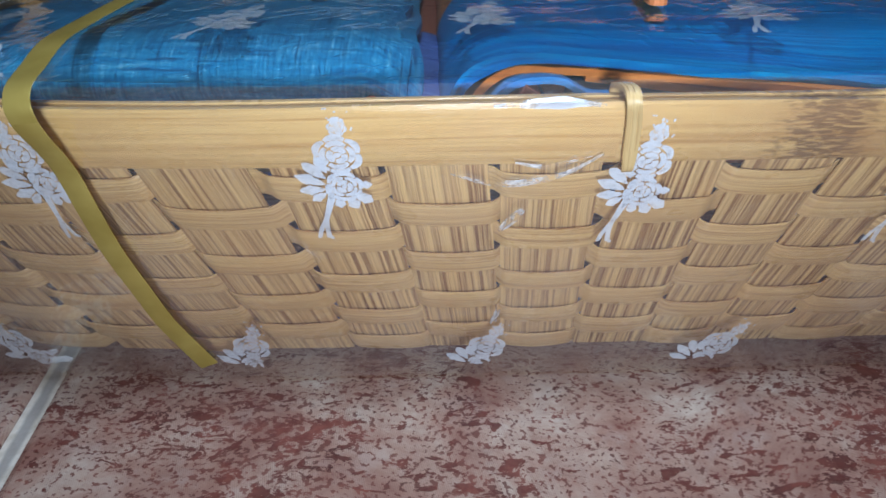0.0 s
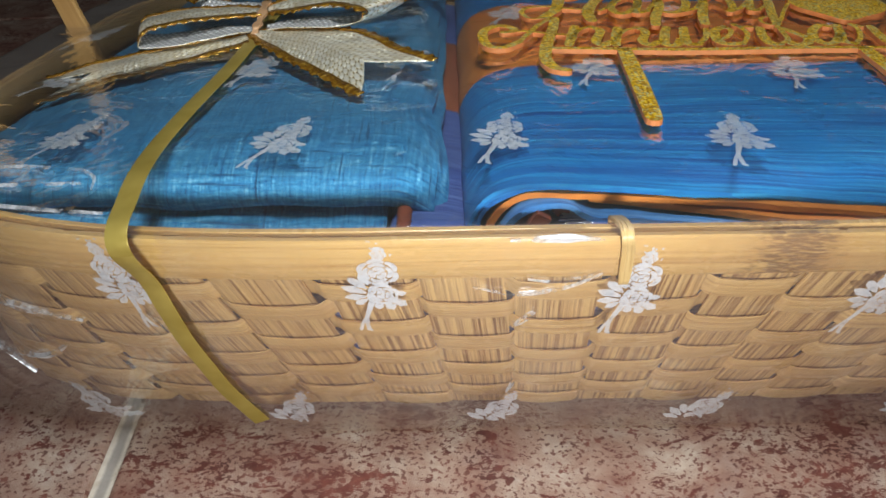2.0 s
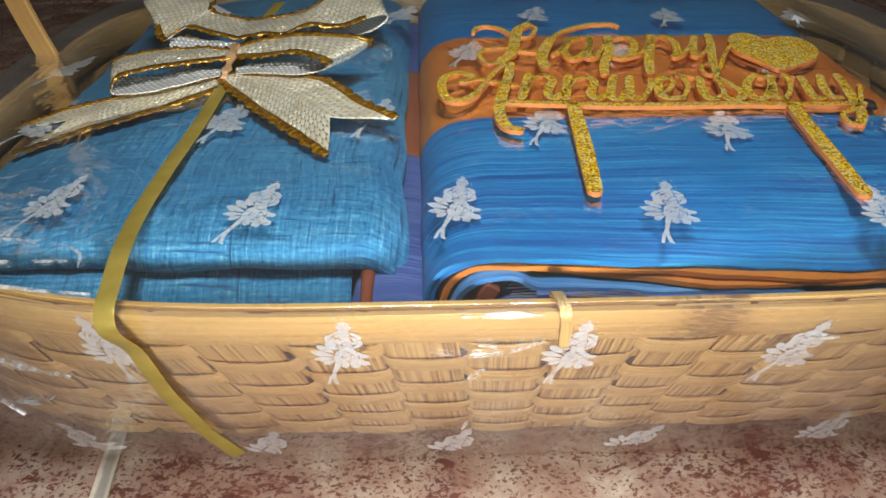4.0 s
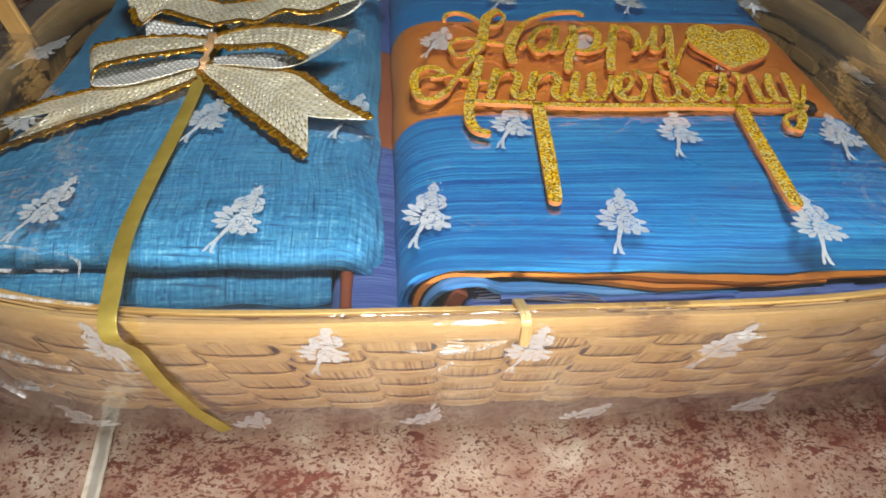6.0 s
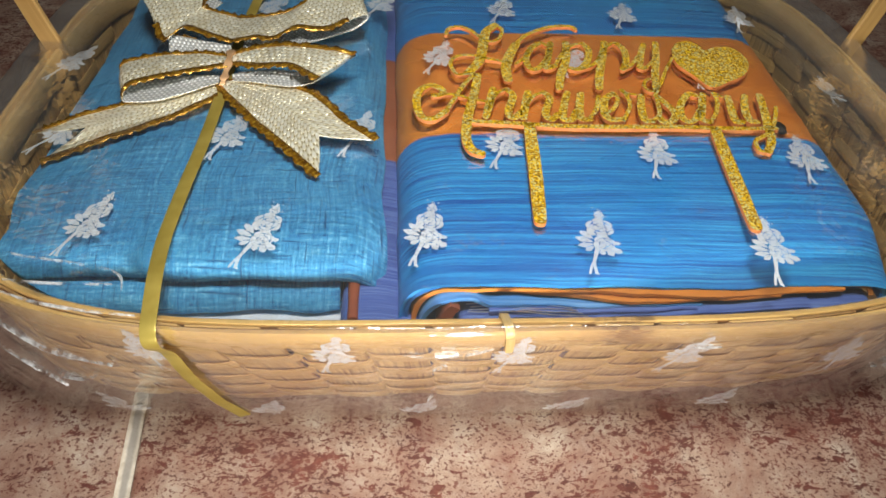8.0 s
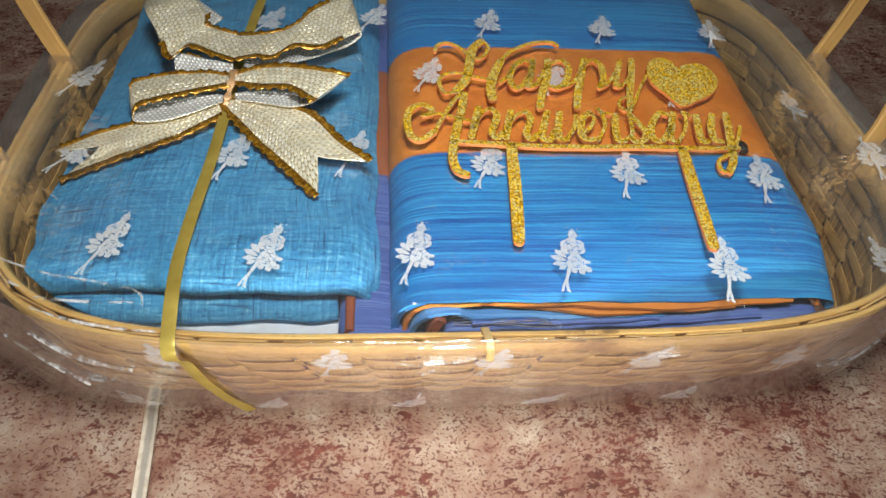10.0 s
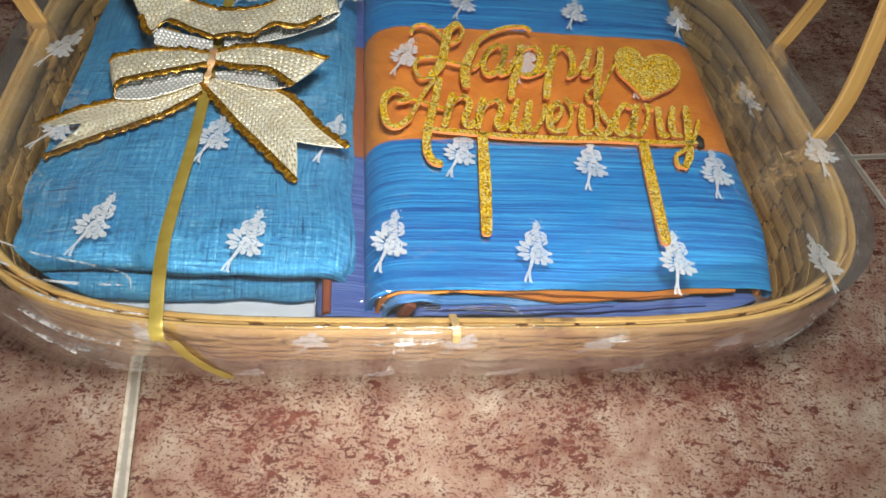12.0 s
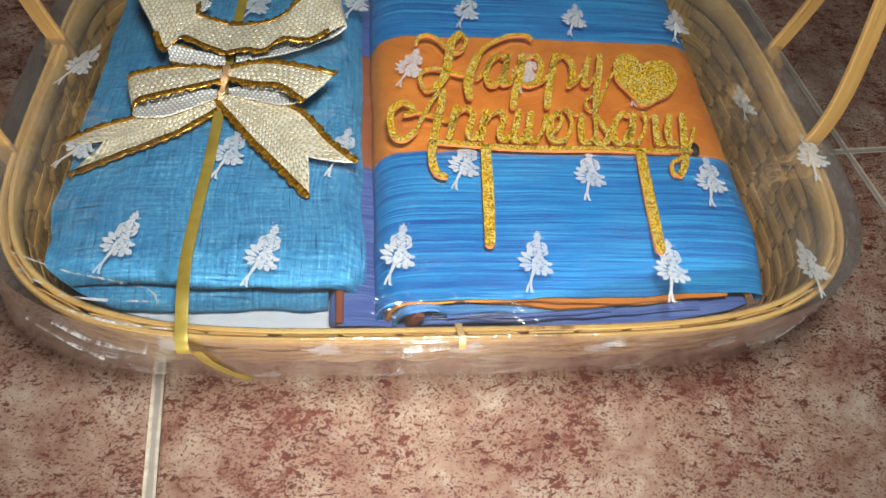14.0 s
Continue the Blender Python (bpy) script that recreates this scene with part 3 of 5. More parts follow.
def lashing():
    for k in range(5):
        s = (k - 2) / 2
        x = 0.0001 + 0.0009 * s
        pts = [(0.0018 + 0.0004 * s, 0.0034, 0.0578), (0.0016 + 0.0006 * s, -0.0002, 0.0590), (x + 0.0012, -0.0020, 0.0632), (x + 0.0007, -0.0042, 0.0688 + 0.0003 * (k % 2)), (x, -0.0058, 0.0722),
               (x - 0.0002, -0.0043, 0.0740 + 0.0003 * (k % 2)), (x - 0.0008, -0.0008, 0.0739), (x - 0.001, 0.0022, 0.0722), (x, 0.0036, 0.0650), (x, 0.0060, 0.0590)]
        line = curve_points(pts, 5)
        nor = []
        for i, p in enumerate(line):
            t = (line[min(i + 1, len(line) - 1)] - line[max(i - 1, 0)]).normalized()
            nor.append(t.cross(Vector((1, 0, 0))).normalized())
        bm = bmesh.new()
        bar_along(bm, line, [Vector((1, 0, 0))] * len(line), [0.0008] * len(line), nor, 0.0009)
        part("lashing", bm, CANE, basket, "glossy split cane lashing over the rim")


lashing()


def basket_base():
    bm = bmesh.new()
    rows = []
    for z, s in ((0.001, 0.0), (0.001, 0.6), (0.001, 0.98), (0.002, 1.0), (0.0035, 0.98), (0.0038, 0.5), (0.0038, 0.0)):
        rows.append([CENTRE + Vector((0.172 * s * math.copysign(abs(math.cos(a)) ** 0.55, math.cos(a)), 0.103 * s * math.copysign(abs(math.sin(a)) ** 0.55, math.sin(a)), z))
                     for a in [math.tau * k / 96 for k in range(96)]])
    grid_sheet(bm, rows, lambda i, j: (j * 0.008, i * 0.03), closed_u=True)
    bmesh.ops.remove_doubles(bm, verts=bm.verts, dist=1e-6)
    part("base", bm, SPLINT, basket)


basket_base()


def end_handle(side, x0, x1, y0, y1):
    """A loop from the near foot (x0, y0) to the far foot (x1, y1) at one end of the basket."""
    bm = bmesh.new()
    pts = []
    for f, z, inset in ((0.0, 0.060, 0.0065), (0.0, 0.070, 0.0050), (0.01, 0.082, 0.0020), (0.06, 0.100, 0.0), (0.19, 0.130, 0.0), (0.33, 0.147, 0.0),
                        (0.67, 0.147, 0.0), (0.81, 0.130, 0.0), (0.94, 0.100, 0.0), (0.99, 0.082, 0.0020), (1.0, 0.070, 0.0050), (1.0, 0.060, 0.0065)):
        pts.append((x0 + (x1 - x0) * f - inset * side, y0 + (y1 - y0) * f, z))
    line = curve_points(pts, 7)
    across, nor = [], []
    for i, p in enumerate(line):
        t = (line[min(i + 1, len(line) - 1)] - line[max(i - 1, 0)]).normalized()
        a = Vector((1, 0, 0)) - t * t.x
        a.normalize()
        across.append(a)
        nor.append(t.cross(a).normalized())
    bar_along(bm, line, across, [0.0080] * len(line), nor, 0.0032)
    part("handle", bm, STRIP, basket, "bent flat bamboo strip forming an end loop handle")


end_handle(1, 0.1775, 0.1850, 0.098, 0.168)
end_handle(-1, -0.1830, -0.1780, 0.088, 0.158)


# ---- folded cloths ----
def sheet(name, profile, run, place, thick, material, parent, edge=0.0006, wave=0.0006, seed=0.0, per=7, label=""):
    """A sheet of cloth: the profile (a, z) swept along s in run; place(a, z, s) gives the point."""
    line = curve_points([(a, 0, z) for a, z in profile], per)
    count = len(line)
    length = [0.0]
    for p, q in zip(line, line[1:]):
        length.append(length[-1] + (q - p).length)
    normals = []
    for i in range(count):
        t = (line[min(i + 1, count - 1)] - line[max(i - 1, 0)]).normalized()
        normals.append(Vector((-t.z, 0, t.x)))
    rows = []
    first = run[0]
    for s in run:
        ring = []
        for k in (0.5, -0.5):
            order = range(count) if k > 0 else range(count - 1, -1, -1)
            for i in order:
                p = line[i]
                d = wave * noise.noise(Vector((p.x * 38 + seed, s * 38, p.z * 60 + seed)))
                d += 0.4 * wave * noise.noise(Vector((p.x * 130 + seed, s * 130, p.z * 130 + seed)))
                q = p + normals[i] * (k * thick + d)
                shift = edge * noise.noise(Vector((p.x * 60, p.z * 60, seed + 4))) * (2 if s == first else 1)
                ring.append(place(q.x, q.z, s + shift))
        rows.append(ring)
    bm = bmesh.new()
    m = 2 * count
    us = length + length[::-1]

    def uv(i, j):
        return (us[j % m], run[i])

    verts = grid_sheet(bm, rows, uv, closed_u=True)
    layer = bm.loops.layers.uv.verify()
    for end, row in ((0, verts[0]), (1, verts[-1])):
        for i in range(count - 1):
            quad = [row[i], row[i + 1], row[m - 2 - i], row[m - 1 - i]]
            f = bm.faces.new(quad if end else quad[::-1])
            for loop in f.loops:
                loop[layer].uv = (us[i], run[0] if not end else run[-1])
    bmesh.ops.recalc_face_normals(bm, faces=bm.faces)
    return part(name, bm, material, parent, label)


def steps(a, b, n):
    return [a + (b - a) * k / n for k in range(n + 1)]


def inside(p):
    """Keeps a point of a cloth within the basket's wall."""
    h = min(p.z, RIM_Z) / RIM_Z
    gap = 0.0050 if p.z < RIM_Z + 0.001 else 0.0020
    a = A_BASE + (A_TOP - A_BASE) * h - gap
    b = B_BASE + (B_TOP - B_BASE) * h - gap
    d = p - CENTRE
    r = (abs(d.x / a) ** 4.1 + abs(d.y / b) ** 4.1) ** (1 / 4.1)
    if r > 1:
        p = Vector((CENTRE.x + d.x / r, CENTRE.y + d.y / r, p.z))
    return p


def along_y(x, z, s):
    return inside(Vector((x, s, z)))


def along_x(y, z, s):
    return inside(Vector((s, y, z)))


def folded_block(name, x0, x1, y0, y1, z0, z1, material, parent, seed, soft=0.004):
    """A thick soft folded bundle with rounded edges."""
    bm = bmesh.new()
    rows = []
    cx, cy = (x0 + x1) / 2, (y0 + y1) / 2
    prof = [(z0, 0.9), (z0, 1.0)] + [(z0 + (z1 - z0) * t, 1.0 + 0.012 * math.sin(t * 25)) for t in (0.15, 0.3, 0.45, 0.6, 0.75, 0.88)] + [(z1 - soft * 0.3, 0.985), (z1, 0.955), (z1, 0.7), (z1, 0.35), (z1, 0.0)]
    for z, s in prof:
        ring = []
        for k in range(120):
            a = math.tau * k / 120
            px = cx + (x1 - x0) / 2 * s * math.copysign(abs(math.cos(a)) ** 0.22, math.cos(a))
            py = cy + (y1 - y0) / 2 * s * math.copysign(abs(math.sin(a)) ** 0.22, math.sin(a))
            ring.append(inside(Vector((px, py, z + 0.0008 * noise.noise(Vector((px * 40 + seed, py * 40, z * 40)))))))
        rows.append(ring)
    grid_sheet(bm, rows, lambda i, j: (rows[i][j % 120].x, rows[i][j % 120].y + rows[i][j % 120].z), closed_u=True)
    bmesh.ops.remove_doubles(bm, verts=bm.verts, dist=1e-6)
    bmesh.ops.recalc_face_normals(bm, faces=bm.faces)
    return part(name, bm, material, parent)


# the folded saree at the bottom, purple blue with rust selvedge
under = thing("folded_saree", "purple-blue striped folded silk saree with rust-red edge", "saree", "folded sarees")
folded_block("folds", -0.136, 0.128, 0.026, 0.232, 0.004, 0.046, PURPLE, under, 1.0)
sheet("cover_ply", [(0.126, 0.044), (0.124, 0.054), (0.11, 0.0575), (0.03, 0.0580), (-0.01, 0.0588), (-0.026, 0.0615), (-0.034, 0.0640), (-0.0435, 0.0640), (-0.0470, 0.0600), (-0.046, 0.052)],
      steps(0.0045, 0.232, 30), along_y, 0.0012, PURPLE, under, seed=3.0)
sheet("cover_ply", [(0.126, 0.042), (0.122, 0.052), (0.10, 0.0555), (0.03, 0.0560), (-0.01, 0.0566), (-0.026, 0.0590), (-0.034, 0.0618), (-0.0420, 0.0618), (-0.0450, 0.0580), (-0.044, 0.050)],
      steps(0.0060, 0.232, 30), along_y, 0.0012, RUST, under, seed=5.0)
sheet("selvedge", [(-0.0452, 0.0580), (-0.0450, 0.0635), (-0.0444, 0.0655), (-0.0430, 0.0656), (-0.0424, 0.0640), (-0.0426, 0.0595)],
      steps(0.0080, 0.10, 14), along_y, 0.0012, RUST, under, edge=0.001, seed=6.0, label="rust-red selvedge fold")


def zari_lines():
    bm = bmesh.new()
    for k in range(9):
        y = 0.0078 + 0.0010 * k
        line = [Vector((x, y + 0.0003 * math.sin(x * 300 + k), 0.0678 - 2.2 * (x + 0.006) ** 2 - 0.028 * max(x + 0.006, 0.0))) for x in steps(-0.0105 + 0.0006 * (k % 3), 0.026 - 0.0015 * k, 40)]
        bar_along(bm, line, [Vector((0, 1, 0))] * len(line), [0.00028 * (0.3 + abs(math.sin(9 * q + k))) for q in range(len(line))], [Vector((0, 0, 1))] * len(line), 0.0003)
    part("metal_threads", bm, ZARI, under, "fine silver metallic threads")


zari_lines()

paper = thing("paper_sheet", "white paper sheet tucked under the light blue cloth", "paper")
sheet("sheet", [(0.230, 0.0500), (0.10, 0.0510), (0.03, 0.0530), (0.014, 0.0550), (0.0035, 0.0565)], steps(-0.136, -0.0445, 16), along_x, 0.0006, PAPER, paper, edge=0.0004, wave=0.0004, seed=8.0)

# the light blue linen saree
linen = thing("folded_saree", "light blue slubbed linen saree folded in soft thick plies", "saree", "folded sarees")
sheet("lower_fold", [(0.232, 0.0620), (0.12, 0.0632), (0.05, 0.0642), (0.032, 0.0640), (0.0238, 0.0620), (0.0206, 0.0590), (0.0218, 0.0565), (0.034, 0.0550), (0.12, 0.0540), (0.22, 0.0530)],
      steps(-0.1430, -0.0485, 44), along_x, 0.0016, LINEN, linen, edge=0.0012, wave=0.0020, seed=11.0, label="lower linen fold")


def linen_place(y, z, s):
    """The upper fold: its ends draw in a little and the front corners pucker."""
    t = (s + 0.152) / 0.117
    front = max(0.0, 1 - y / 0.05)
    fall = max(0.0, min(1.0, (-0.108 - s) / 0.045))
    z = 0.0655 + (z - 0.0655) * (1 - 0.40 * fall * fall * (3 - 2 * fall))
    droop = 0.0015 * max(0.0, 1 - 9 * t) ** 2 + 0.0062 * max(0.0, 10 * t - 9) ** 2
    swell = 0.0022 * math.exp(-((s + 0.125) / 0.02) ** 2) * front
    crimp = 0.0009 * math.sin(y * 420 + 5 * noise.noise(Vector((s * 14, 2.0, 0.0)))) * max(0.0, 1 - abs(y - 0.036) / 0.026) * (0.35 + noise.noise(Vector((s * 26, y * 12, 4.0))))
    return inside(Vector((s, y + 0.0024 * math.sin(t * 5.2 + 0.4) * front + swell, z - droop + crimp - 0.0014 * front * math.sin(t * 7))))


for k, (dx0, dx1, dz, dy) in enumerate(((0.0, 0.0, 0.0, 0.0), (0.001, 0.0022, 0.0022, 0.0022), (0.002, -0.0018, 0.0042, 0.0040))):
    sheet("upper_fold", [(0.232, 0.0752 - dz), (0.15, 0.0765 - dz), (0.06, 0.0772 - dz), (0.039, 0.0770 - dz), (0.0292 + dy, 0.0755 - dz), (0.0242 + dy, 0.0715 - dz * 0.6),
                         (0.0240 + dy, 0.0668), (0.032 + dy, 0.0646 + dz * 0.2), (0.06, 0.0646 + dz * 0.2), (0.15, 0.0638 + dz * 0.2)],
          steps(-0.1520 + dx0, -0.0368 + dx1, 60), linen_place, 0.0016, LINEN, linen, edge=0.0014, wave=0.0013, seed=14.0 + 0.15 * k)

# the blue saree with an orange border
def silk_place(x, z, s):
    """The cloth widens a little to the back, and its front lip rolls down and back towards one end."""
    lip = max(0.0, min(1.0, (0.046 - s) / 0.036)) ** 1.35
    spots = (-0.030, -0.015, 0.005, 0.025, 0.040, 0.060, 0.080, 0.120)
    drop = float(np.interp(x, spots, (0.0, 0.0015, 0.0042, 0.0068, 0.0088, 0.0112, 0.0135, 0.0150)))
    back = float(np.interp(x, spots, (0.0, 0.0005, 0.0025, 0.0045, 0.0055, 0.0070, 0.0095, 0.0120)))
    share = max(0.0, min(1.0, (z - 0.058) / 0.0204))
    return inside(Vector((x + (x + 0.03) / 0.16 * 0.040 * (s - 0.01), s + back * lip, z - drop * lip * share)))


def border_place(x, z, s):
    """The orange ply draws back under the cover towards one end."""
    return silk_place(x, z, s + 0.0045 * max(0.0, min(1.0, (0.040 - x) / 0.035)) * max(0.0, (0.032 - s) / 0.024))


silk = thing("folded_saree", "royal blue streaked silk saree with broad orange border", "saree", "folded sarees")
for k in range(4):
    o = 0.0006 * k
    sheet("cover_ply", [(0.1290 - o, 0.0560), (0.1275 - o, 0.0680 - o), (0.1220 - o, 0.0748 - o), (0.1080, 0.0775 - o), (0.05, 0.0784 - o), (0.0, 0.0784 - o), (-0.0150, 0.0780 - o), (-0.0240 + 0.5 * o, 0.0750 - o), (-0.0288 + o, 0.0690), (-0.0300 + o, 0.0630), (-0.0292 + o, 0.0600)],
          steps(0.0095 + 0.0003 * k, 0.236, 54), silk_place, 0.00085, STRIPED, silk, edge=0.0006, wave=0.0005, seed=20.0 + k * 0.35)
sheet("border_ply", [(0.1230, 0.0600), (0.1205, 0.0700), (0.1060, 0.0742), (0.05, 0.0753), (0.0, 0.0755), (-0.0100, 0.0754), (-0.0170, 0.0746), (-0.0215, 0.0722), (-0.0243, 0.0685), (-0.0258, 0.0636), (-0.0260, 0.0605)],
      steps(0.0096, 0.235, 30), silk_place, 0.0015, ORANGE, silk, edge=0.0006, seed=30.0, label="orange inner ply")
sheet("border_ply", [(0.1120, 0.0732), (0.0850, 0.0737), (0.05, 0.0750), (0.0300, 0.0750), (0.0200, 0.0750), (0.0080, 0.0751), (-0.0055, 0.0752)],
      steps(0.0080, 0.235, 40), border_place, 0.0022, ORANGE, silk, edge=0.0008, wave=0.0003, seed=32.0, label="orange inner ply")
sheet("border_ply", [(0.0900, 0.0714), (0.06, 0.0711), (0.04, 0.0716), (0.0250, 0.0720), (0.0120, 0.0728), (-0.0040, 0.0736)],
      steps(0.0074, 0.235, 40), border_place, 0.0020, ORANGE, silk, edge=0.0008, wave=0.0003, seed=33.0, label="orange inner ply")
sheet("inner_ply", [(0.0640, 0.0655), (0.0580, 0.0676), (0.0500, 0.0684), (0.0400, 0.0685), (0.0250, 0.0688), (0.0120, 0.0698), (0.0040, 0.0706), (-0.0030, 0.0708), (-0.0062, 0.0722), (-0.0088, 0.0738), (-0.0130, 0.0740), (-0.0176, 0.0728), (-0.0210, 0.0690), (-0.0230, 0.0640), (-0.0234, 0.0605)],
      steps(0.0072, 0.235, 30), silk_place, 0.0014, INNER, silk, edge=0.0010, wave=0.0006, seed=34.0, label="blue inner ply")
sheet("inner_ply", [(0.0620, 0.0650), (0.0560, 0.0662), (0.0500, 0.0664), (0.0400, 0.0664), (0.0200, 0.0674), (0.0060, 0.0686), (-0.0040, 0.0694)],
      steps(0.0056, 0.235, 30), silk_place, 0.0014, PURPLE, silk, edge=0.0010, wave=0.0006, seed=36.0, label="purple inner ply")
sheet("inner_ply", [(0.1000, 0.0625), (0.0500, 0.0640), (0.0200, 0.0652), (0.0040, 0.0666), (-0.0080, 0.0668), (-0.0118, 0.0655), (-0.0130, 0.0625)],
      steps(0.0046, 0.235, 30), silk_place, 0.0014, PURPLE, silk, edge=0.0010, wave=0.0003, seed=37.0, label="purple inner ply")
sheet("inner_ply", [(-0.0176, 0.0610), (-0.0170, 0.0650), (-0.0158, 0.0695), (-0.0142, 0.0722)],
      steps(0.0058, 0.120, 20), silk_place, 0.0034, RUST, silk, edge=0.0008, wave=0.0004, seed=38.0, label="rust-red rolled ply")
sheet("inner_ply", [(-0.0112, 0.0700), (-0.0098, 0.0712), (-0.0080, 0.0710)],
      steps(0.0106, 0.120, 20), silk_place, 0.0018, RUST, silk, edge=0.0008, wave=0.0004, seed=39.0, label="rust-red rolled ply")
folded_block("inner_folds", -0.0235, 0.119, 0.0380, 0.232, 0.0592, 0.0700, INNER, silk, 9.0, soft=0.002)


# ---- cellophane wrap with printed sprays of roses ----
F_TOP = 0.0762


def smooth(t):
    t = max(0.0, min(1.0, t))
    return t * t * (3 - 2 * t)


def film_top(x, y):
    """Height of the film: tight over the folded cloths, slack between them and the rim."""
    r = (abs((x - CENTRE.x) / 0.1815) ** 4.1 + abs((y - CENTRE.y) / 0.1380) ** 4.1) ** (1 / 4.1)
    dx, dy = max(-0.147 - x, x - 0.124, 0.0) / 0.034, max(0.015 - y, y - 0.236, 0.0) / 0.024
    on_cloth = smooth(1 - math.hypot(dx, dy))
    high = min(0.0797 + 0.024 * max(y - 0.015, 0.0), 0.0826) - 0.0046 * smooth((-0.108 - x) / 0.045)
    slack = 0.0740 + (F_TOP - 0.0740) * smooth((r - 0.86) / 0.14)
    ripple = 0.0005 * noise.noise(Vector((x * 30, y * 22, 1.7))) + 0.0003 * noise.noise(Vector((x * 90, y * 60, 5.7)))
    return slack + (high - slack) * on_cloth + ripple * smooth((1 - r) / 0.1) * (1.0 + 1.5 * (1 - on_cloth))


def film_wall(angle, z):
    f = 1 - z / F_TOP
    p = loop_point(angle, 0.1815 + 0.0235 * f, 0.1380 - 0.0250 * f, 4.1, z)
    corner = abs(math.sin(2 * angle)) ** 2
    q = CENTRE + (p - CENTRE) * (1 + f * corner * (0.016 * noise.noise(Vector((angle * 7, z * 20, 3.0))) + 0.008 * noise.noise(Vector((angle * 25, z * 60, 8.0)))))
    q.z = z
    return q


def film_front(x, z):
    """The film's point and outward normal on the front of the basket at x and height z."""
    z = min(max(z, 0.0), F_TOP)
    f = 1 - z / F_TOP
    a, b, n = 0.1815 + 0.0235 * f, 0.1380 - 0.0250 * f, 4.1
    y = b * max(1 - abs((x - CENTRE.x) / a) ** n, 0.0) ** (1 / n)
    angle = math.atan2(-y, x - CENTRE.x)
    return film_wall(angle, z), outward(angle, z)


wrap = thing("cellophane_wrap", "clear glossy cellophane gift wrap printed with white rose sprays", "gift wrap")


def film_sheet():
    angles = even_loop(0.1815, 0.1380, 4.1, 320)
    skirt = []
    for k in range(13):
        z = 0.0006 + (F_TOP - 0.0006) * k / 12
        skirt.append([film_wall(a, z) for a in angles])
    cap = [skirt[-1]]
    for s in (0.995, 0.985, 0.97, 0.95, 0.93, 0.91, 0.89, 0.87, 0.83, 0.78, 0.72, 0.66, 0.59, 0.52, 0.45, 0.38, 0.31, 0.24, 0.17, 0.1, 0.04, 0.0005):
        ring = []
        for a in angles:
            p = loop_point(a, 0.1815 * s, 0.1380 * s, 4.1, 0)
            ring.append(Vector((p.x, p.y, film_top(p.x, p.y) + (0.0002 if s > 0.99 else 0.0))))
        cap.append(ring)
    for name, rows, mat, label in (("film_skirt", skirt, SKIRT, "film around the sides with haze painted for its reflections"), ("film_top", cap, FILM, "tight clear film over the top")):
        bm = bmesh.new()
        grid_sheet(bm, rows, lambda i, j: (j * 0.004, i * 0.006), closed_u=True)
        part(name, bm, mat, wrap, label)


film_sheet()


def petal(cx, cy, length, width, turn, tip=0.0):
    """An oval petal or leaf as a ring of points, in millimetres."""
    out = []
    c, s = math.cos(radians(turn)), math.sin(radians(turn))
    for k in range(10):
        a = math.tau * k / 10
        x, y = math.cos(a) * length / 2, math.sin(a) * width / 2 * (1 - tip * math.cos(a))
        out.append((cx + x * c - y * s, cy + x * s + y * c))
    return out


def rose(cx, cy, r, turn=0.0):
    """A rose of curved petals with bare lines between them."""
    out = [petal(cx, cy, r * 0.42, r * 0.30, 30 + turn)]
    for count, r0, r1, start, slit in ((3, 0.20, 0.52, 20, 9), (4, 0.55, 0.83, 55, 6), (6, 0.85, 1.16, 10, 3)):
        for k in range(count):
            a0 = start + turn + 360 / count * k
            span = 360 / count - slit
            ring = []
            for j in range(6):
                f = j / 5
                a = radians(a0 + span * f)
                ring.append((cx + r * r1 * (0.90 + 0.13 * math.sin(math.pi * f)) * math.cos(a), cy + r * r1 * (0.90 + 0.13 * math.sin(math.pi * f)) * math.sin(a)))
            for j in range(5, -1, -1):
                a = radians(a0 + span * j / 5)
                ring.append((cx + r * r0 * math.cos(a), cy + r * r0 * math.sin(a)))
            out.append(ring)
    return out


def stalk(points, w):
    line = curve_points([(x, y, 0) for x, y in points], 5)
    left, right = [], []
    for i, p in enumerate(line):
        t = (line[min(i + 1, len(line) - 1)] - line[max(i - 1, 0)]).normalized()
        left.append((p.x - t.y * w / 2, p.y + t.x * w / 2))
        right.append((p.x + t.y * w / 2, p.y - t.x * w / 2))
    return [[left[i], left[i + 1], right[i + 1], right[i]] for i in range(len(line) - 1)]


def leaf(x, y, length, width, turn):
    """A blunt leaf with a wavy edge, from its foot."""
    c, s = math.cos(radians(turn)), math.sin(radians(turn))
    ring = []
    for side in (1, -1):
        for k in range(8):
            f = (k if side > 0 else 7 - k) / 7
            ring.append((f * length, side * width * 0.60 * (0.12 + math.sin(math.pi * f ** 1.25) ** 0.8) * (1 + 0.16 * math.sin(15 * f + turn))))
    return [[(x + p * c - q * s, y + p * s + q * c) for p, q in ring]]


SPRAY = rose(0.8, 5.4, 3.35) + rose(1.7, -0.9, 2.65, 40) + rose(0.9, 10.5, 1.30, 15)
for x, y, length, width, turn in ((-1.2, 0.6, 4.6, 1.5, 140), (-1.3, -0.6, 5.0, 1.5, 162), (-1.3, -1.6, 4.2, 1.4, 188), (-1.0, 1.8, 3.6, 1.3, 118), (-1.2, -2.4, 2.9, 1.2, 218),
                                  (3.2, -2.3, 3.4, 1.6, -28), (2.3, -3.1, 2.8, 1.5, -58), (0.8, -3.2, 2.3, 1.3, -84), (3.9, -0.6, 2.2, 1.1, 12), (-0.8, 3.4, 2.3, 1.0, 150)):
    SPRAY += leaf(x, y, length, width, turn)
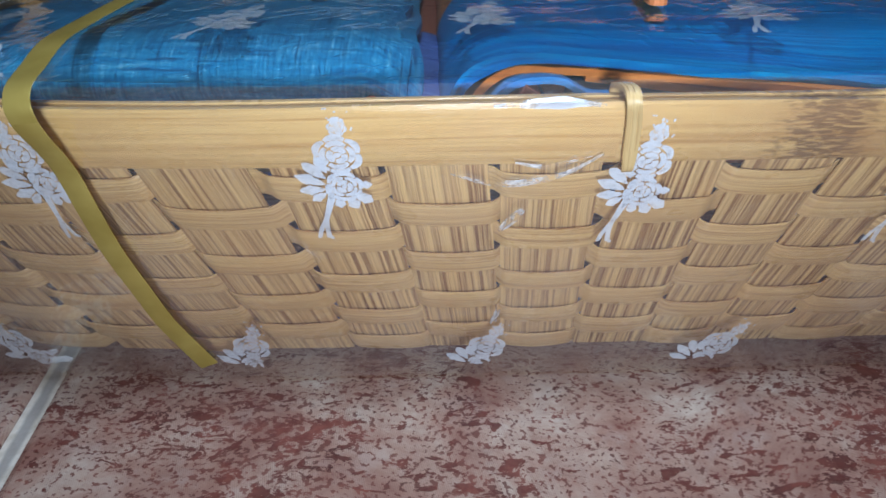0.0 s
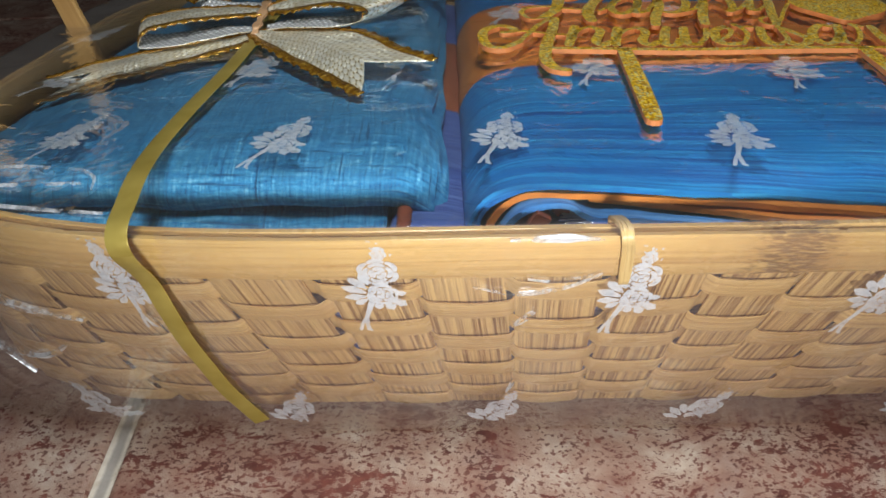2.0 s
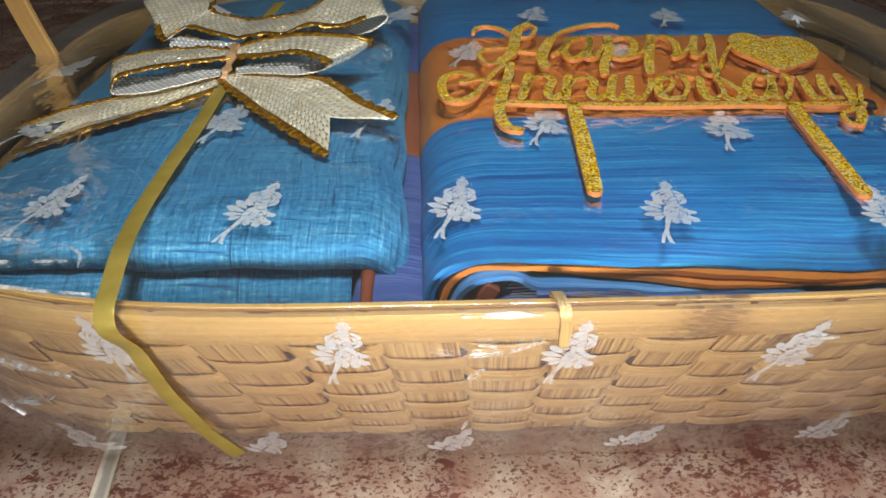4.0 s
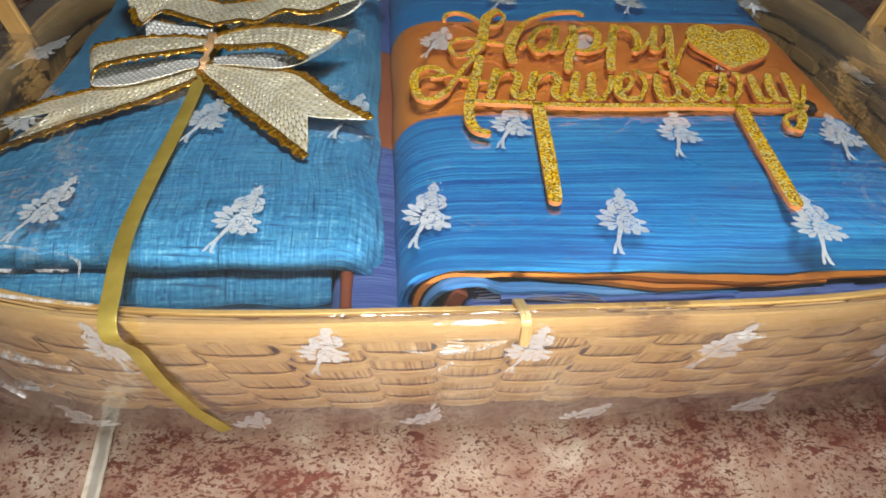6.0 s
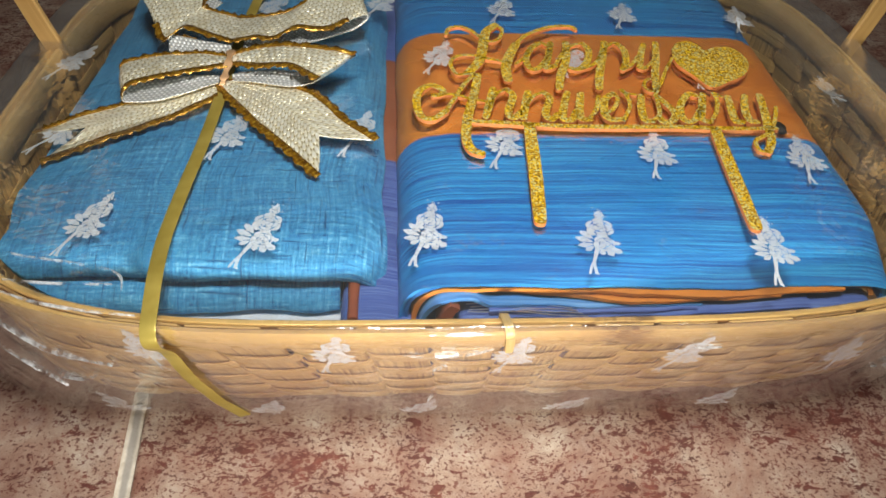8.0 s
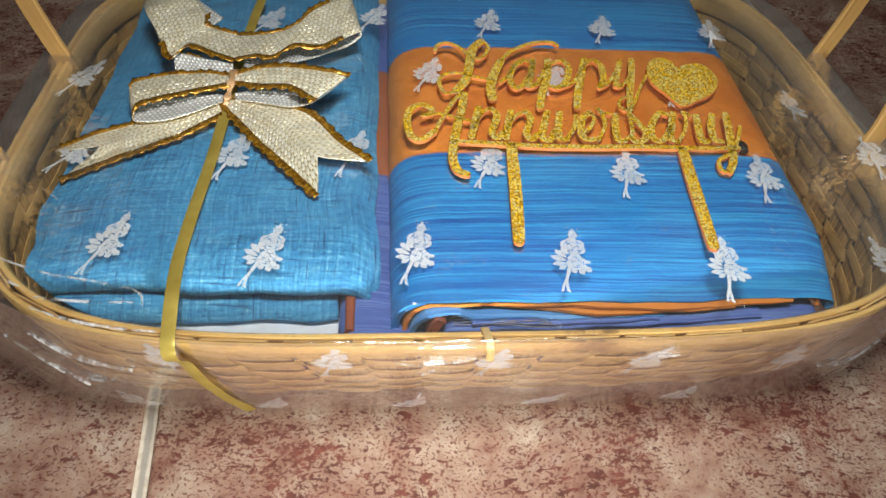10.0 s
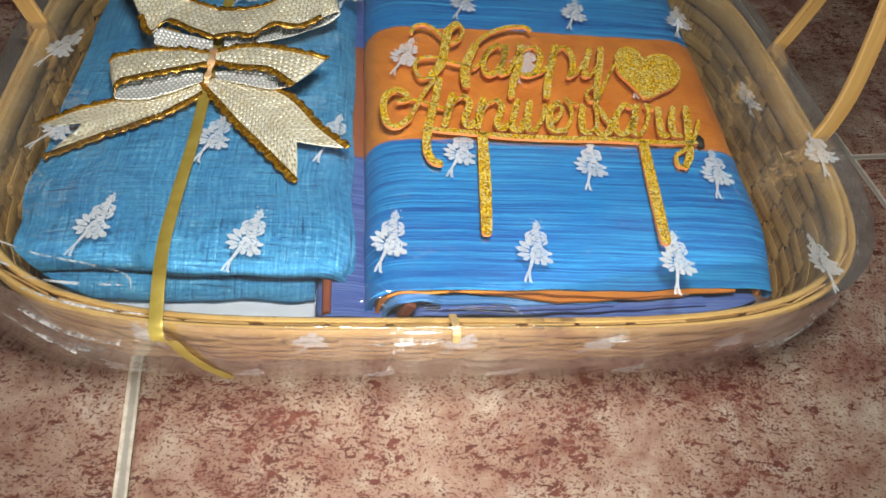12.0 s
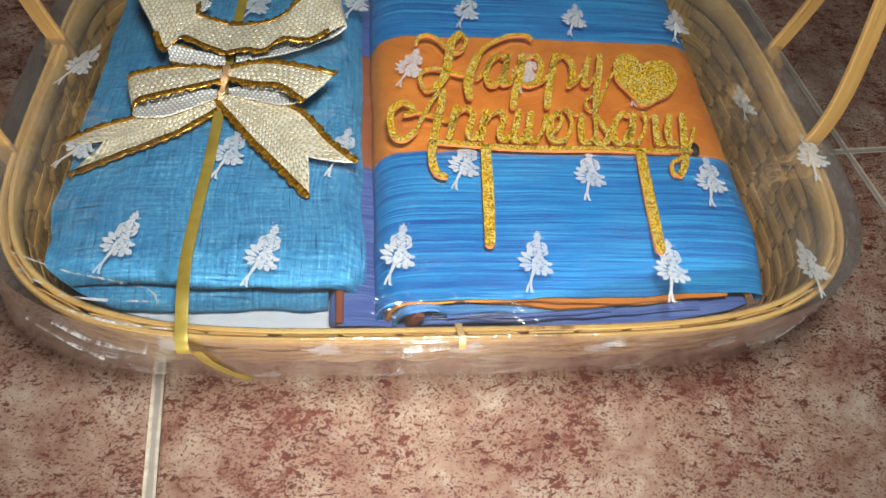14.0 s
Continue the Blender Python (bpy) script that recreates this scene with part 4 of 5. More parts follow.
SPRAY += [petal(-0.7, -1.5, 2.4, 1.1, 75), petal(-0.3, -3.6, 2.0, 0.9, 60), petal(-0.4, 0.9, 1.7, 0.9, 60)]
SPRAY += [petal(0.9, 12.2, 1.3, 0.9, 90), petal(0.2, 12.0, 0.9, 0.5, 60), petal(1.7, 11.9, 0.9, 0.5, 120), petal(0.7, 13.2, 0.7, 0.45, 80), petal(1.3, 13.0, 0.6, 0.4, 110)]
SPRAY += [petal(0.9 + (1.7 + 0.5 * math.cos(k)) * math.cos(k * 2.4), 10.6 + 3.2 * math.sin(k * 1.7), 0.42, 0.28, 50 * k) for k in range(16)]
SPRAY += stalk([(-0.5, -2.6), (-1.1, -6.0), (-1.5, -9.0), (-1.1, -12.4)], 0.85) + stalk([(-0.2, -3.6), (-1.3, -7.5), (-2.3, -10.2), (-2.7, -12.3)], 0.75)
SPRAY += [petal(-0.8, -12.3, 1.1, 0.7, -40), petal(-2.7, -12.2, 1.0, 0.65, -120)]


def printed(place, turn, size=1.12):
    """One printed spray; place(u, v) takes millimetres on the flat film to a point in space."""
    bm = bmesh.new()
    c, s = math.cos(radians(turn)) * size, math.sin(radians(turn)) * size
    for ring in SPRAY:
        pts = [place(x * c - y * s, x * s + y * c) for x, y in ring]
        if any(p is None for p in pts):
            continue
        bm.faces.new([bm.verts.new(p) for p in pts])
    if bm.faces:
        part("flower_print", bm, INK, wrap, smooth=False)
    else:
        bm.free()


def on_top(cx, cy):
    def place(u, v):
        x, y = cx + u / 1000, cy + v / 1000
        r = (abs((x - CENTRE.x) / 0.1815) ** 4.1 + abs((y - CENTRE.y) / 0.1380) ** 4.1)
        if r > 0.999:
            return None
        return Vector((x, y, film_top(x, y) - 0.0003))
    return place


def on_front(cx, cz):
    def place(u, v):
        x, z = cx + u / 1000, cz + v / 1000 * 0.95
        if z < 0.0035:
            return None
        if z > F_TOP:
            y = -0.0050 + (z - F_TOP)
            return Vector((x, y, film_top(x, max(y, -0.004)) + 0.0004))
        p, n = film_front(x, z)
        return p - n * 0.0004
    return place


for x, y, turn in ((-0.1234, 0.0354, -14), (-0.0716, 0.0280, -14), (-0.0222, 0.0286, -8), (0.0296, 0.0246, -8), (0.0823, 0.0207, -4), (0.1420, 0.0228, 6),
                   (-0.1475, 0.0865, -30), (-0.0885, 0.0790, -10), (-0.0441, 0.0800, -12), (0.0067, 0.0740, -12), (0.0594, 0.0690, -6), (0.1116, 0.0660, -4),
                   (-0.1595, 0.1375, -22), (-0.0132, 0.1343, -14), (0.0410, 0.1320, -12), (0.0930, 0.1250, -10), (0.1480, 0.1224, -6),
                   (-0.0851, 0.1780, -20), (-0.0370, 0.1830, -16), (0.0172, 0.1790, -12), (0.0719, 0.1750, -10), (0.1255, 0.1730, -8), (0.1690, 0.0866, 0)):
    printed(on_top(x, y), turn)
for x, z, turn in ((-0.1025, 0.0575, 14), (-0.0495, 0.0572, -4), (0.0036, 0.0548, -6), (0.0566, 0.0530, -12), (0.1130, 0.0440, 12), (0.1550, 0.0300, -30),
                   (-0.1255, 0.0060, 30), (-0.0760, 0.0055, -14), (-0.0240, 0.0050, -20), (0.0275, 0.0050, -32), (0.0840, 0.0070, -10)):
    printed(on_front(x, z), turn)


# ---- narrow satin ribbon ----
def satin_ribbon():
    tie = thing("satin_ribbon", "narrow yellow-gold satin ribbon tied over the wrapped basket", "ribbon")
    cap = [(-0.0900, 0.200), (-0.0917, 0.178), (-0.0935, 0.140), (-0.0943, 0.104), (-0.0952, 0.076), (-0.0970, 0.0477), (-0.0980, 0.0269), (-0.0972, 0.0120), (-0.0966, 0.0020)]
    pts = [Vector((x, y, film_top(x, y) + 0.0007)) for x, y in cap]
    pts += [Vector((-0.0960, -0.0058, 0.0762)), Vector((-0.0955, -0.0072, 0.0715))]
    nors = [Vector((0, 0, 1))] * len(cap) + [Vector((0, -0.8, 0.6)), Vector((0, -1, 0.1))]
    for x, z in ((-0.0948, 0.0615), (-0.0940, 0.0515), (-0.0928, 0.0420), (-0.0913, 0.0315), (-0.0895, 0.0215), (-0.0872, 0.0135), (-0.0842, 0.0062)):
        p, n = film_front(x, z)
        pts.append(p + n * 0.0016)
        nors.append(n)
    line = curve_points(pts, 6)
    grown = []
    for i in range(len(line)):
        a = i / 6
        k = min(int(a), len(nors) - 2)
        grown.append(nors[k].lerp(nors[k + 1], a - k).normalized())
    bm = bmesh.new()
    across, normals = [], []
    for i, p in enumerate(line):
        t = (line[min(i + 1, len(line) - 1)] - line[max(i - 1, 0)]).normalized()
        b = t.cross(grown[i]).normalized()
        across.append(b)
        normals.append(b.cross(t).normalized())
    cut = 6 * (len(cap) + 1)
    bar_along(bm, line[:cut + 1], across, [0.0043] * (cut + 1), normals, 0.00035)
    part("band", bm, SATIN, tie)
    end_bm = bmesh.new()
    bar_along(end_bm, line[cut:], across[cut:], [0.0043] * (len(line) - cut), normals[cut:], 0.00035)
    part("hanging_end", end_bm, SATIN, tie)


satin_ribbon()


# ---- sharp folds of the film, their glints painted white ----
def crease(points, width, lift=0.0009):
    """A small sharp ridge in the film along points that lie on it, each with its normal."""
    line = curve_points([p for p, n in points], 8)
    nors = curve_points([n for p, n in points], 8)
    rows = []
    for i, p in enumerate(line):
        t = (line[min(i + 1, len(line) - 1)] - line[max(i - 1, 0)]).normalized()
        n = nors[i].normalized()
        b = t.cross(n).normalized()
        f = i / (len(line) - 1)
        w = width * (0.25 + 0.75 * math.sin(math.pi * f)) * (1 + 0.4 * noise.noise(p * 300))
        rows.append([p - b * w + n * 0.0003, p - b * w * 0.3 + n * lift * 0.6, p + n * lift, p + b * w * 0.3 + n * lift * 0.6, p + b * w + n * 0.0003])
    bm = bmesh.new()
    grid_sheet(bm, rows, lambda i, j: (i * 0.001, j * 0.001))
    part("crease", bm, CREASE_GLINT, wrap, "sharp fold of the film with its glint painted white")


def cap_line(*pts):
    return [(Vector((x, y, film_top(x, y))), Vector((0, 0, 1))) for x, y in pts]


def wall_line(*pts):
    out = []
    for degrees, z in pts:
        p = film_wall(radians(degrees), z)
        q = film_wall(radians(degrees + 0.5), z)
        t = (q - p).normalized()
        out.append((p, Vector((t.y, -t.x, 0.1)).normalized()))
    return out


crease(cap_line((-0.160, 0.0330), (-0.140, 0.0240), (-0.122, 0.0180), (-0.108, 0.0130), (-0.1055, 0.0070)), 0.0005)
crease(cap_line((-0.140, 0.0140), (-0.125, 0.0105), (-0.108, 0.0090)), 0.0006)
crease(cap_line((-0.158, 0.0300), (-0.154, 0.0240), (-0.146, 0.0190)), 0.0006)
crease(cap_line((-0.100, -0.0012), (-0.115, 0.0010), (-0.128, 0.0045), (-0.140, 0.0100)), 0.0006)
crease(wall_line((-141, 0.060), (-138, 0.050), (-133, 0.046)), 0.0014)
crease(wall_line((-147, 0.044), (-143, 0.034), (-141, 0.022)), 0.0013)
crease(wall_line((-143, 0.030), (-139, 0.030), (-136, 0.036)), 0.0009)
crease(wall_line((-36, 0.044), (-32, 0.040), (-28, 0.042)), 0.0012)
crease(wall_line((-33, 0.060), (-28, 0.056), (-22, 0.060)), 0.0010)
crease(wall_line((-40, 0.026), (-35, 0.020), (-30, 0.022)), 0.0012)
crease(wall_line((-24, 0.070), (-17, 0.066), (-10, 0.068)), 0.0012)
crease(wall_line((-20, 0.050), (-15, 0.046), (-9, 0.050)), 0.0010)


def front_line(*pts):
    return [film_front(x, z) for x, z in pts]


# white strips in place of the torch's glare on the front film
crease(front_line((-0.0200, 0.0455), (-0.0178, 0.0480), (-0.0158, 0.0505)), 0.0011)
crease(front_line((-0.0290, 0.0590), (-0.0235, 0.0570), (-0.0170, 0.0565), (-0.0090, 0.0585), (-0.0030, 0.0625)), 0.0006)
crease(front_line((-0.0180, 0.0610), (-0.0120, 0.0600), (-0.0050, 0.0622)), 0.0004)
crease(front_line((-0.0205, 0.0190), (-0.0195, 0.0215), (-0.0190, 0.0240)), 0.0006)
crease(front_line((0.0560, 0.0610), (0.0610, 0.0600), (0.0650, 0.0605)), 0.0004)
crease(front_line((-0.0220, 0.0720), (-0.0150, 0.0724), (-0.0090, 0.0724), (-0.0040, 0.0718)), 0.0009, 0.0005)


# ---- gold bow ----
bow = thing("gift_bow", "pale gold foil mesh ribbon bow with frilled wired edges", "bow")


def foil(name, low, high, label="", notch=0.0, parent=None, flip=False, curl=0.0005, edged=1.0):
    """A strip of foil mesh ribbon between its two wired edges; notch: the depth of a swallow-tail cut, as a share of the length."""
    per, wide = 14, 11
    a_line, b_line = curve_points(low, per), curve_points(high, per)
    n = len(a_line)
    run = [0.0]
    for i in range(1, n):
        run.append(run[-1] + ((a_line[i] + b_line[i]) / 2 - (a_line[i - 1] + b_line[i - 1]) / 2).length)

    def on(line, t):
        f = min(max(t, 0.0), 1.0) * (n - 1)
        k = min(int(f), n - 2)
        return line[k].lerp(line[k + 1], f - k)

    rows, normals, sides = [], [], []
    for i in range(n):
        row = []
        across = (b_line[i] - a_line[i]).normalized()
        t = ((a_line[min(i + 1, n - 1)] + b_line[min(i + 1, n - 1)]) - (a_line[max(i - 1, 0)] + b_line[max(i - 1, 0)])).normalized()
        nor = t.cross(across).normalized()
        for k in range(wide):
            w = k / (wide - 1)
            s = i / (n - 1) * (1 - notch * (1 - abs(2 * w - 1)))
            p = on(a_line, s).lerp(on(b_line, s), w)
            row.append(p + nor * ((curl if flip else -curl) * math.sin(w * math.pi) + 0.0004 * noise.noise(p * 160)))
        rows.append(row)
        normals.append(nor)
        sides.append(across)
    widths = [(q - p).length for p, q in zip(a_line, b_line)]
    bm = bmesh.new()
    grid_sheet(bm, rows, lambda i, j: (run[i], (j / (wide - 1) - 0.5) * widths[i]))
    if flip:
        bmesh.ops.reverse_faces(bm, faces=bm.faces)
    ob = part(name, bm, [FOIL, GAUZE], parent or bow, label)
    mod = ob.modifiers.new("thickness", "SOLIDIFY")
    mod.thickness = 0.0003
    mod.material_offset = 1
    for side, sign in ((0, -1), (wide - 1, 1)):
        # the frilled edge: a scalloped band along the wire
        edge_bm = bmesh.new()
        band = []
        for i in range(max(2, int(n * edged))):
            scallop = abs(math.sin(run[i] * 560))
            out = sides[i] * sign
            up = normals[i] * (0.0003 if flip else -0.0003)
            frill = normals[i] * (0.0004 * math.sin(run[i] * 1800))
            edge = rows[i][side]
            band.append([edge - out * min(0.0018, widths[i] * 0.2) + up, edge + up, edge + out * (0.0004 + 0.0012 * scallop) + frill])
        grid_sheet(edge_bm, band, lambda i, j: (run[i], j * 0.0008))
        strip = part("wired_edge", edge_bm, GOLD_EDGE, ob, "amber gold scalloped wire edge")
        strip.modifiers.new("thickness", "SOLIDIFY").thickness = 0.0002
    return ob


foil("tail", [(-0.0951, 0.1025, 0.0822), (-0.1079, 0.0911, 0.0812), (-0.1191, 0.0848, 0.0800), (-0.1290, 0.0803, 0.0785), (-0.1498, 0.0717, 0.0748)],
     [(-0.0977, 0.1110, 0.0835), (-0.1142, 0.1048, 0.0822), (-0.1283, 0.1001, 0.0808), (-0.1435, 0.0951, 0.0788), (-0.1584, 0.0890, 0.0752)], notch=0.22)
foil("tail", [(-0.0967, 0.1091, 0.0835), (-0.0885, 0.0964, 0.0830), (-0.0798, 0.0843, 0.0825), (-0.0684, 0.0706, 0.0818), (-0.0562, 0.0554, 0.0808)],
     [(-0.0921, 0.1110, 0.0840), (-0.0768, 0.1087, 0.0850), (-0.0604, 0.0997, 0.0860), (-0.0475, 0.0822, 0.0856), (-0.0365, 0.0711, 0.0850)], notch=0.22, flip=True)
# front tier: one loop to each side, folded back underneath
foil("loop", [(-0.0910, 0.1157, 0.0880), (-0.1030, 0.1102, 0.0885), (-0.1146, 0.1054, 0.0886), (-0.1253, 0.1025, 0.0870), (-0.1280, 0.0994, 0.0845), (-0.1265, 0.0972, 0.0826), (-0.1146, 0.0973, 0.0835), (-0.1030, 0.1028, 0.0845), (-0.0957, 0.1083, 0.0842)],
     [(-0.0930, 0.1214, 0.0890), (-0.1046, 0.1232, 0.0892), (-0.1185, 0.1216, 0.0890), (-0.1315, 0.1185, 0.0875), (-0.1326, 0.1153, 0.0850), (-0.1287, 0.1111, 0.0833), (-0.1166, 0.1112, 0.0841), (-0.1041, 0.1124, 0.0851), (-0.0962, 0.1131, 0.0846)], edged=0.52)
foil("loop", [(-0.0914, 0.1164, 0.0880), (-0.0811, 0.1103, 0.0905), (-0.0689, 0.1066, 0.0925), (-0.0599, 0.0978, 0.0930), (-0.0587, 0.1012, 0.0905), (-0.0613, 0.1020, 0.0878), (-0.0684, 0.1016, 0.0868), (-0.0781, 0.1048, 0.0861), (-0.0911, 0.1095, 0.0845)],
     [(-0.0929, 0.1211, 0.0892), (-0.0770, 0.1226, 0.0930), (-0.0607, 0.1183, 0.0945), (-0.0476, 0.1149, 0.0940), (-0.0464, 0.1168, 0.0915), (-0.0513, 0.1158, 0.0888), (-0.0641, 0.1110, 0.0878), (-0.0787, 0.1133, 0.0871), (-0.0915, 0.1138, 0.0850)], flip=True, edged=0.52)
# upper tier: a shallow V whose ends turn up and back
foil("loop", [(-0.0936, 0.1308, 0.0895), (-0.1025, 0.1338, 0.0905), (-0.1133, 0.1384, 0.0915), (-0.1200, 0.1333, 0.0885), (-0.1249, 0.1421, 0.0905), (-0.1292, 0.1516, 0.0925), (-0.1357, 0.1648, 0.0940), (-0.1375, 0.1799, 0.0900), (-0.1098, 0.1620, 0.0870)],
     [(-0.0939, 0.1522, 0.0900), (-0.0997, 0.1533, 0.0910), (-0.1061, 0.1550, 0.0920), (-0.1075, 0.1550, 0.0935), (-0.1078, 0.1599, 0.0945), (-0.1117, 0.1678, 0.0950), (-0.1197, 0.1827, 0.0950), (-0.1257, 0.1935, 0.0900), (-0.1041, 0.1713, 0.0870)], edged=0.52)
foil("loop", [(-0.1183, 0.1311, 0.0850), (-0.1058, 0.1278, 0.0855), (-0.0939, 0.1270, 0.0865)],
     [(-0.1200, 0.1391, 0.0885), (-0.1079, 0.1355, 0.0880), (-0.0940, 0.1302, 0.0885)], edged=0.52)
foil("loop", [(-0.0936, 0.1308, 0.0895), (-0.0862, 0.1327, 0.0905), (-0.0780, 0.1325, 0.0905), (-0.0699, 0.1394, 0.0915), (-0.0578, 0.1408, 0.0905), (-0.0503, 0.1459, 0.0915), (-0.0427, 0.1520, 0.0915), (-0.0422, 0.1533, 0.0885), (-0.0488, 0.1499, 0.0855), (-0.0673, 0.1386, 0.0850), (-0.0897, 0.1294, 0.0862)],
     [(-0.0939, 0.1522, 0.0900), (-0.0845, 0.1513, 0.0910), (-0.0752, 0.1533, 0.0920), (-0.0685, 0.1571, 0.0940), (-0.0652, 0.1625, 0.0955), (-0.0577, 0.1713, 0.0960), (-0.0491, 0.1781, 0.0950), (-0.0465, 0.1798, 0.0920), (-0.0492, 0.1700, 0.0880), (-0.0715, 0.1538, 0.0860), (-0.0908, 0.1417, 0.0870)], flip=True, edged=0.52)


def knot():
    """The pinched middle of the bow, wound with a narrow copper-gold strip."""
    line = curve_points([(-0.0945, 0.1080, 0.0825), (-0.0940, 0.1090, 0.0852), (-0.0932, 0.1120, 0.0868), (-0.0925, 0.1165, 0.0895), (-0.0922, 0.1215, 0.0905), (-0.0922, 0.1250, 0.0880)], 6)
    normals = []
    for i in range(len(line)):
        t = (line[min(i + 1, len(line) - 1)] - line[max(i - 1, 0)]).normalized()
        normals.append(Vector((1, 0, 0)).cross(t).normalized())
    bm = bmesh.new()
    bar_along(bm, line, [Vector((1, 0.1, 0)).normalized()] * len(line), [0.0026 + 0.0008 * math.sin(i * 0.9) for i in range(len(line))], normals, 0.0010)
    part("knot", bm, COPPER, bow, "copper-gold wound knot")


knot()


# ---- topper ----
topper = thing("cake_topper", "gold glitter foam script topper reading Happy Anniversary with heart", "topper")


def topper_point(u, v, h=0.0):
    """Millimetres on the topper's own sheet to a point in space."""
    x, y = u / 1000, v / 1000
    return Vector((x, y, 0.0804 + 0.030 * (y - 0.03) - 0.012 * (x - 0.04) + h))


def stroke(name, width, points, label=""):
    """One pen stroke of the script, cut out of thick foam: glitter on its face, orange foam on its sides."""
    line = curve_points([(x, y, 0) for x, y in points], 7)
    bm = bmesh.new()
    left, right = [], []
    for i, p in enumerate(line):
        t = (line[min(i + 1, len(line) - 1)] - line[max(i - 1, 0)]).normalized()
        n = Vector((-t.y, t.x, 0))
        f = i / (len(line) - 1)
        w = width / 2 * (0.72 + 0.12 * math.sin(math.pi * f)) + 0.08 * noise.noise(p * 0.9)
        left.append(p + n * w)
        right.append(p - n * w)
    tail, head = [], []
    for k in range(1, 6):
        a = math.pi * k / 6
        d0, d1 = (line[0] - line[1]).normalized(), (line[-1] - line[-2]).normalized()
        r0, r1 = (left[0] - line[0]), (right[-1] - line[-1])
        tail.append(line[0] + (right[0] - line[0]) * math.cos(a) + d0 * r0.length * math.sin(a))
        head.append(line[-1] + (left[-1] - line[-1]) * math.cos(a) + d1 * r1.length * math.sin(a))
    outline = left + head + right[::-1] + tail
    count, m = len(outline), len(line)
    low = [bm.verts.new(topper_point(p.x, p.y, 0.0)) for p in outline]
    high = [bm.verts.new(topper_point(p.x, p.y, 0.0013)) for p in outline]
    for i in range(count):
        k = (i + 1) % count
        bm.faces.new((low[i], low[k], high[k], high[i])).material_index = 1
    h = len(head)
    for level in (high, low):
        for i in range(m - 1):
            bm.faces.new((level[i], level[i + 1], level[m + h + (m - 2 - i)], level[m + h + (m - 1 - i)]))
        bm.faces.new(level[m - 1:m + h + 1])
        bm.faces.new(level[m + h + m - 1:] + [level[0]])
    bmesh.ops.recalc_face_normals(bm, faces=bm.faces)
    return part(name, bm, [GLITTER, FOAM], topper, label, smooth=False)


HAPPY = [
    ("H", 2.0, [(-9.5, 147.5), (-8, 152.5), (-3.5, 154.5), (1, 151.5), (4.5, 145.5), (8.5, 142), (12.5, 145), (14.5, 152.5), (12, 156.5)]),
    ("H", 4.9, [(12, 156.5), (7.5, 150), (5, 137.5), (2.5, 126), (-2.5, 117)]),
    ("H", 2.0, [(-2.5, 116.5), (-7, 116), (-9, 123.5), (-6.5, 129), (-0.5, 130.5), (6, 128), (15, 125.5)]),
    ("H", 2.5, [(46.5, 154.5), (44, 157), (35.5, 156), (25, 149), (19, 140.5)]),
    ("H", 4.9, [(19, 140.5), (15, 130.5), (12.5, 120.5), (12.5, 112.5)]),
    ("a", 2.0, [(17, 124.5), (21, 129.5), (25, 138.5), (29.5, 142), (31.5, 139.5)]),
    ("a", 3.2, [(29.5, 142), (24.5, 136.5), (21.5, 128), (22.5, 121), (26, 122), (31, 131), (33.5, 141)]),
    ("a", 3.5, [(33.5, 142), (31, 131), (28.5, 122), (32.5, 123.5)]),
    ("p", 4.0, [(40, 142.5), (38, 129.5), (33.5, 116), (31.5, 107)]),
    ("p", 2.0, [(32.5, 123.5), (37.5, 134), (42.5, 140.5), (47, 142)]),
    ("p", 3.5, [(47, 142), (48.5, 136), (45.5, 126), (41.5, 121.5), (38.5, 122)]),
    ("p", 4.0, [(56.5, 143.5), (53, 130.5), (49, 117), (47, 107.5)]),
    ("p", 2.0, [(43, 121.5), (49, 126), (54.5, 136.5), (59, 142.5), (61.5, 143)]),
    ("p", 3.5, [(61.5, 143), (63.5, 137), (62, 127.5), (59.5, 122)]),
    ("y", 2.0, [(59.5, 122), (63.5, 125), (68.5, 133)]),
    ("y", 3.5, [(73, 142.5), (69.5, 133), (67, 124), (69, 123.5)]),
    ("y", 3.7, [(78.5, 144), (75.5, 131.5), (72, 119.5), (69, 106.5)]),
    ("y", 1.7, [(69, 123.5), (72.5, 127.5), (76, 133.5)]),
    ("y", 1.7, [(71.5, 116), (67, 114), (65, 109), (67.5, 106), (71.5, 110.5), (77, 122), (82.5, 132)]),
]
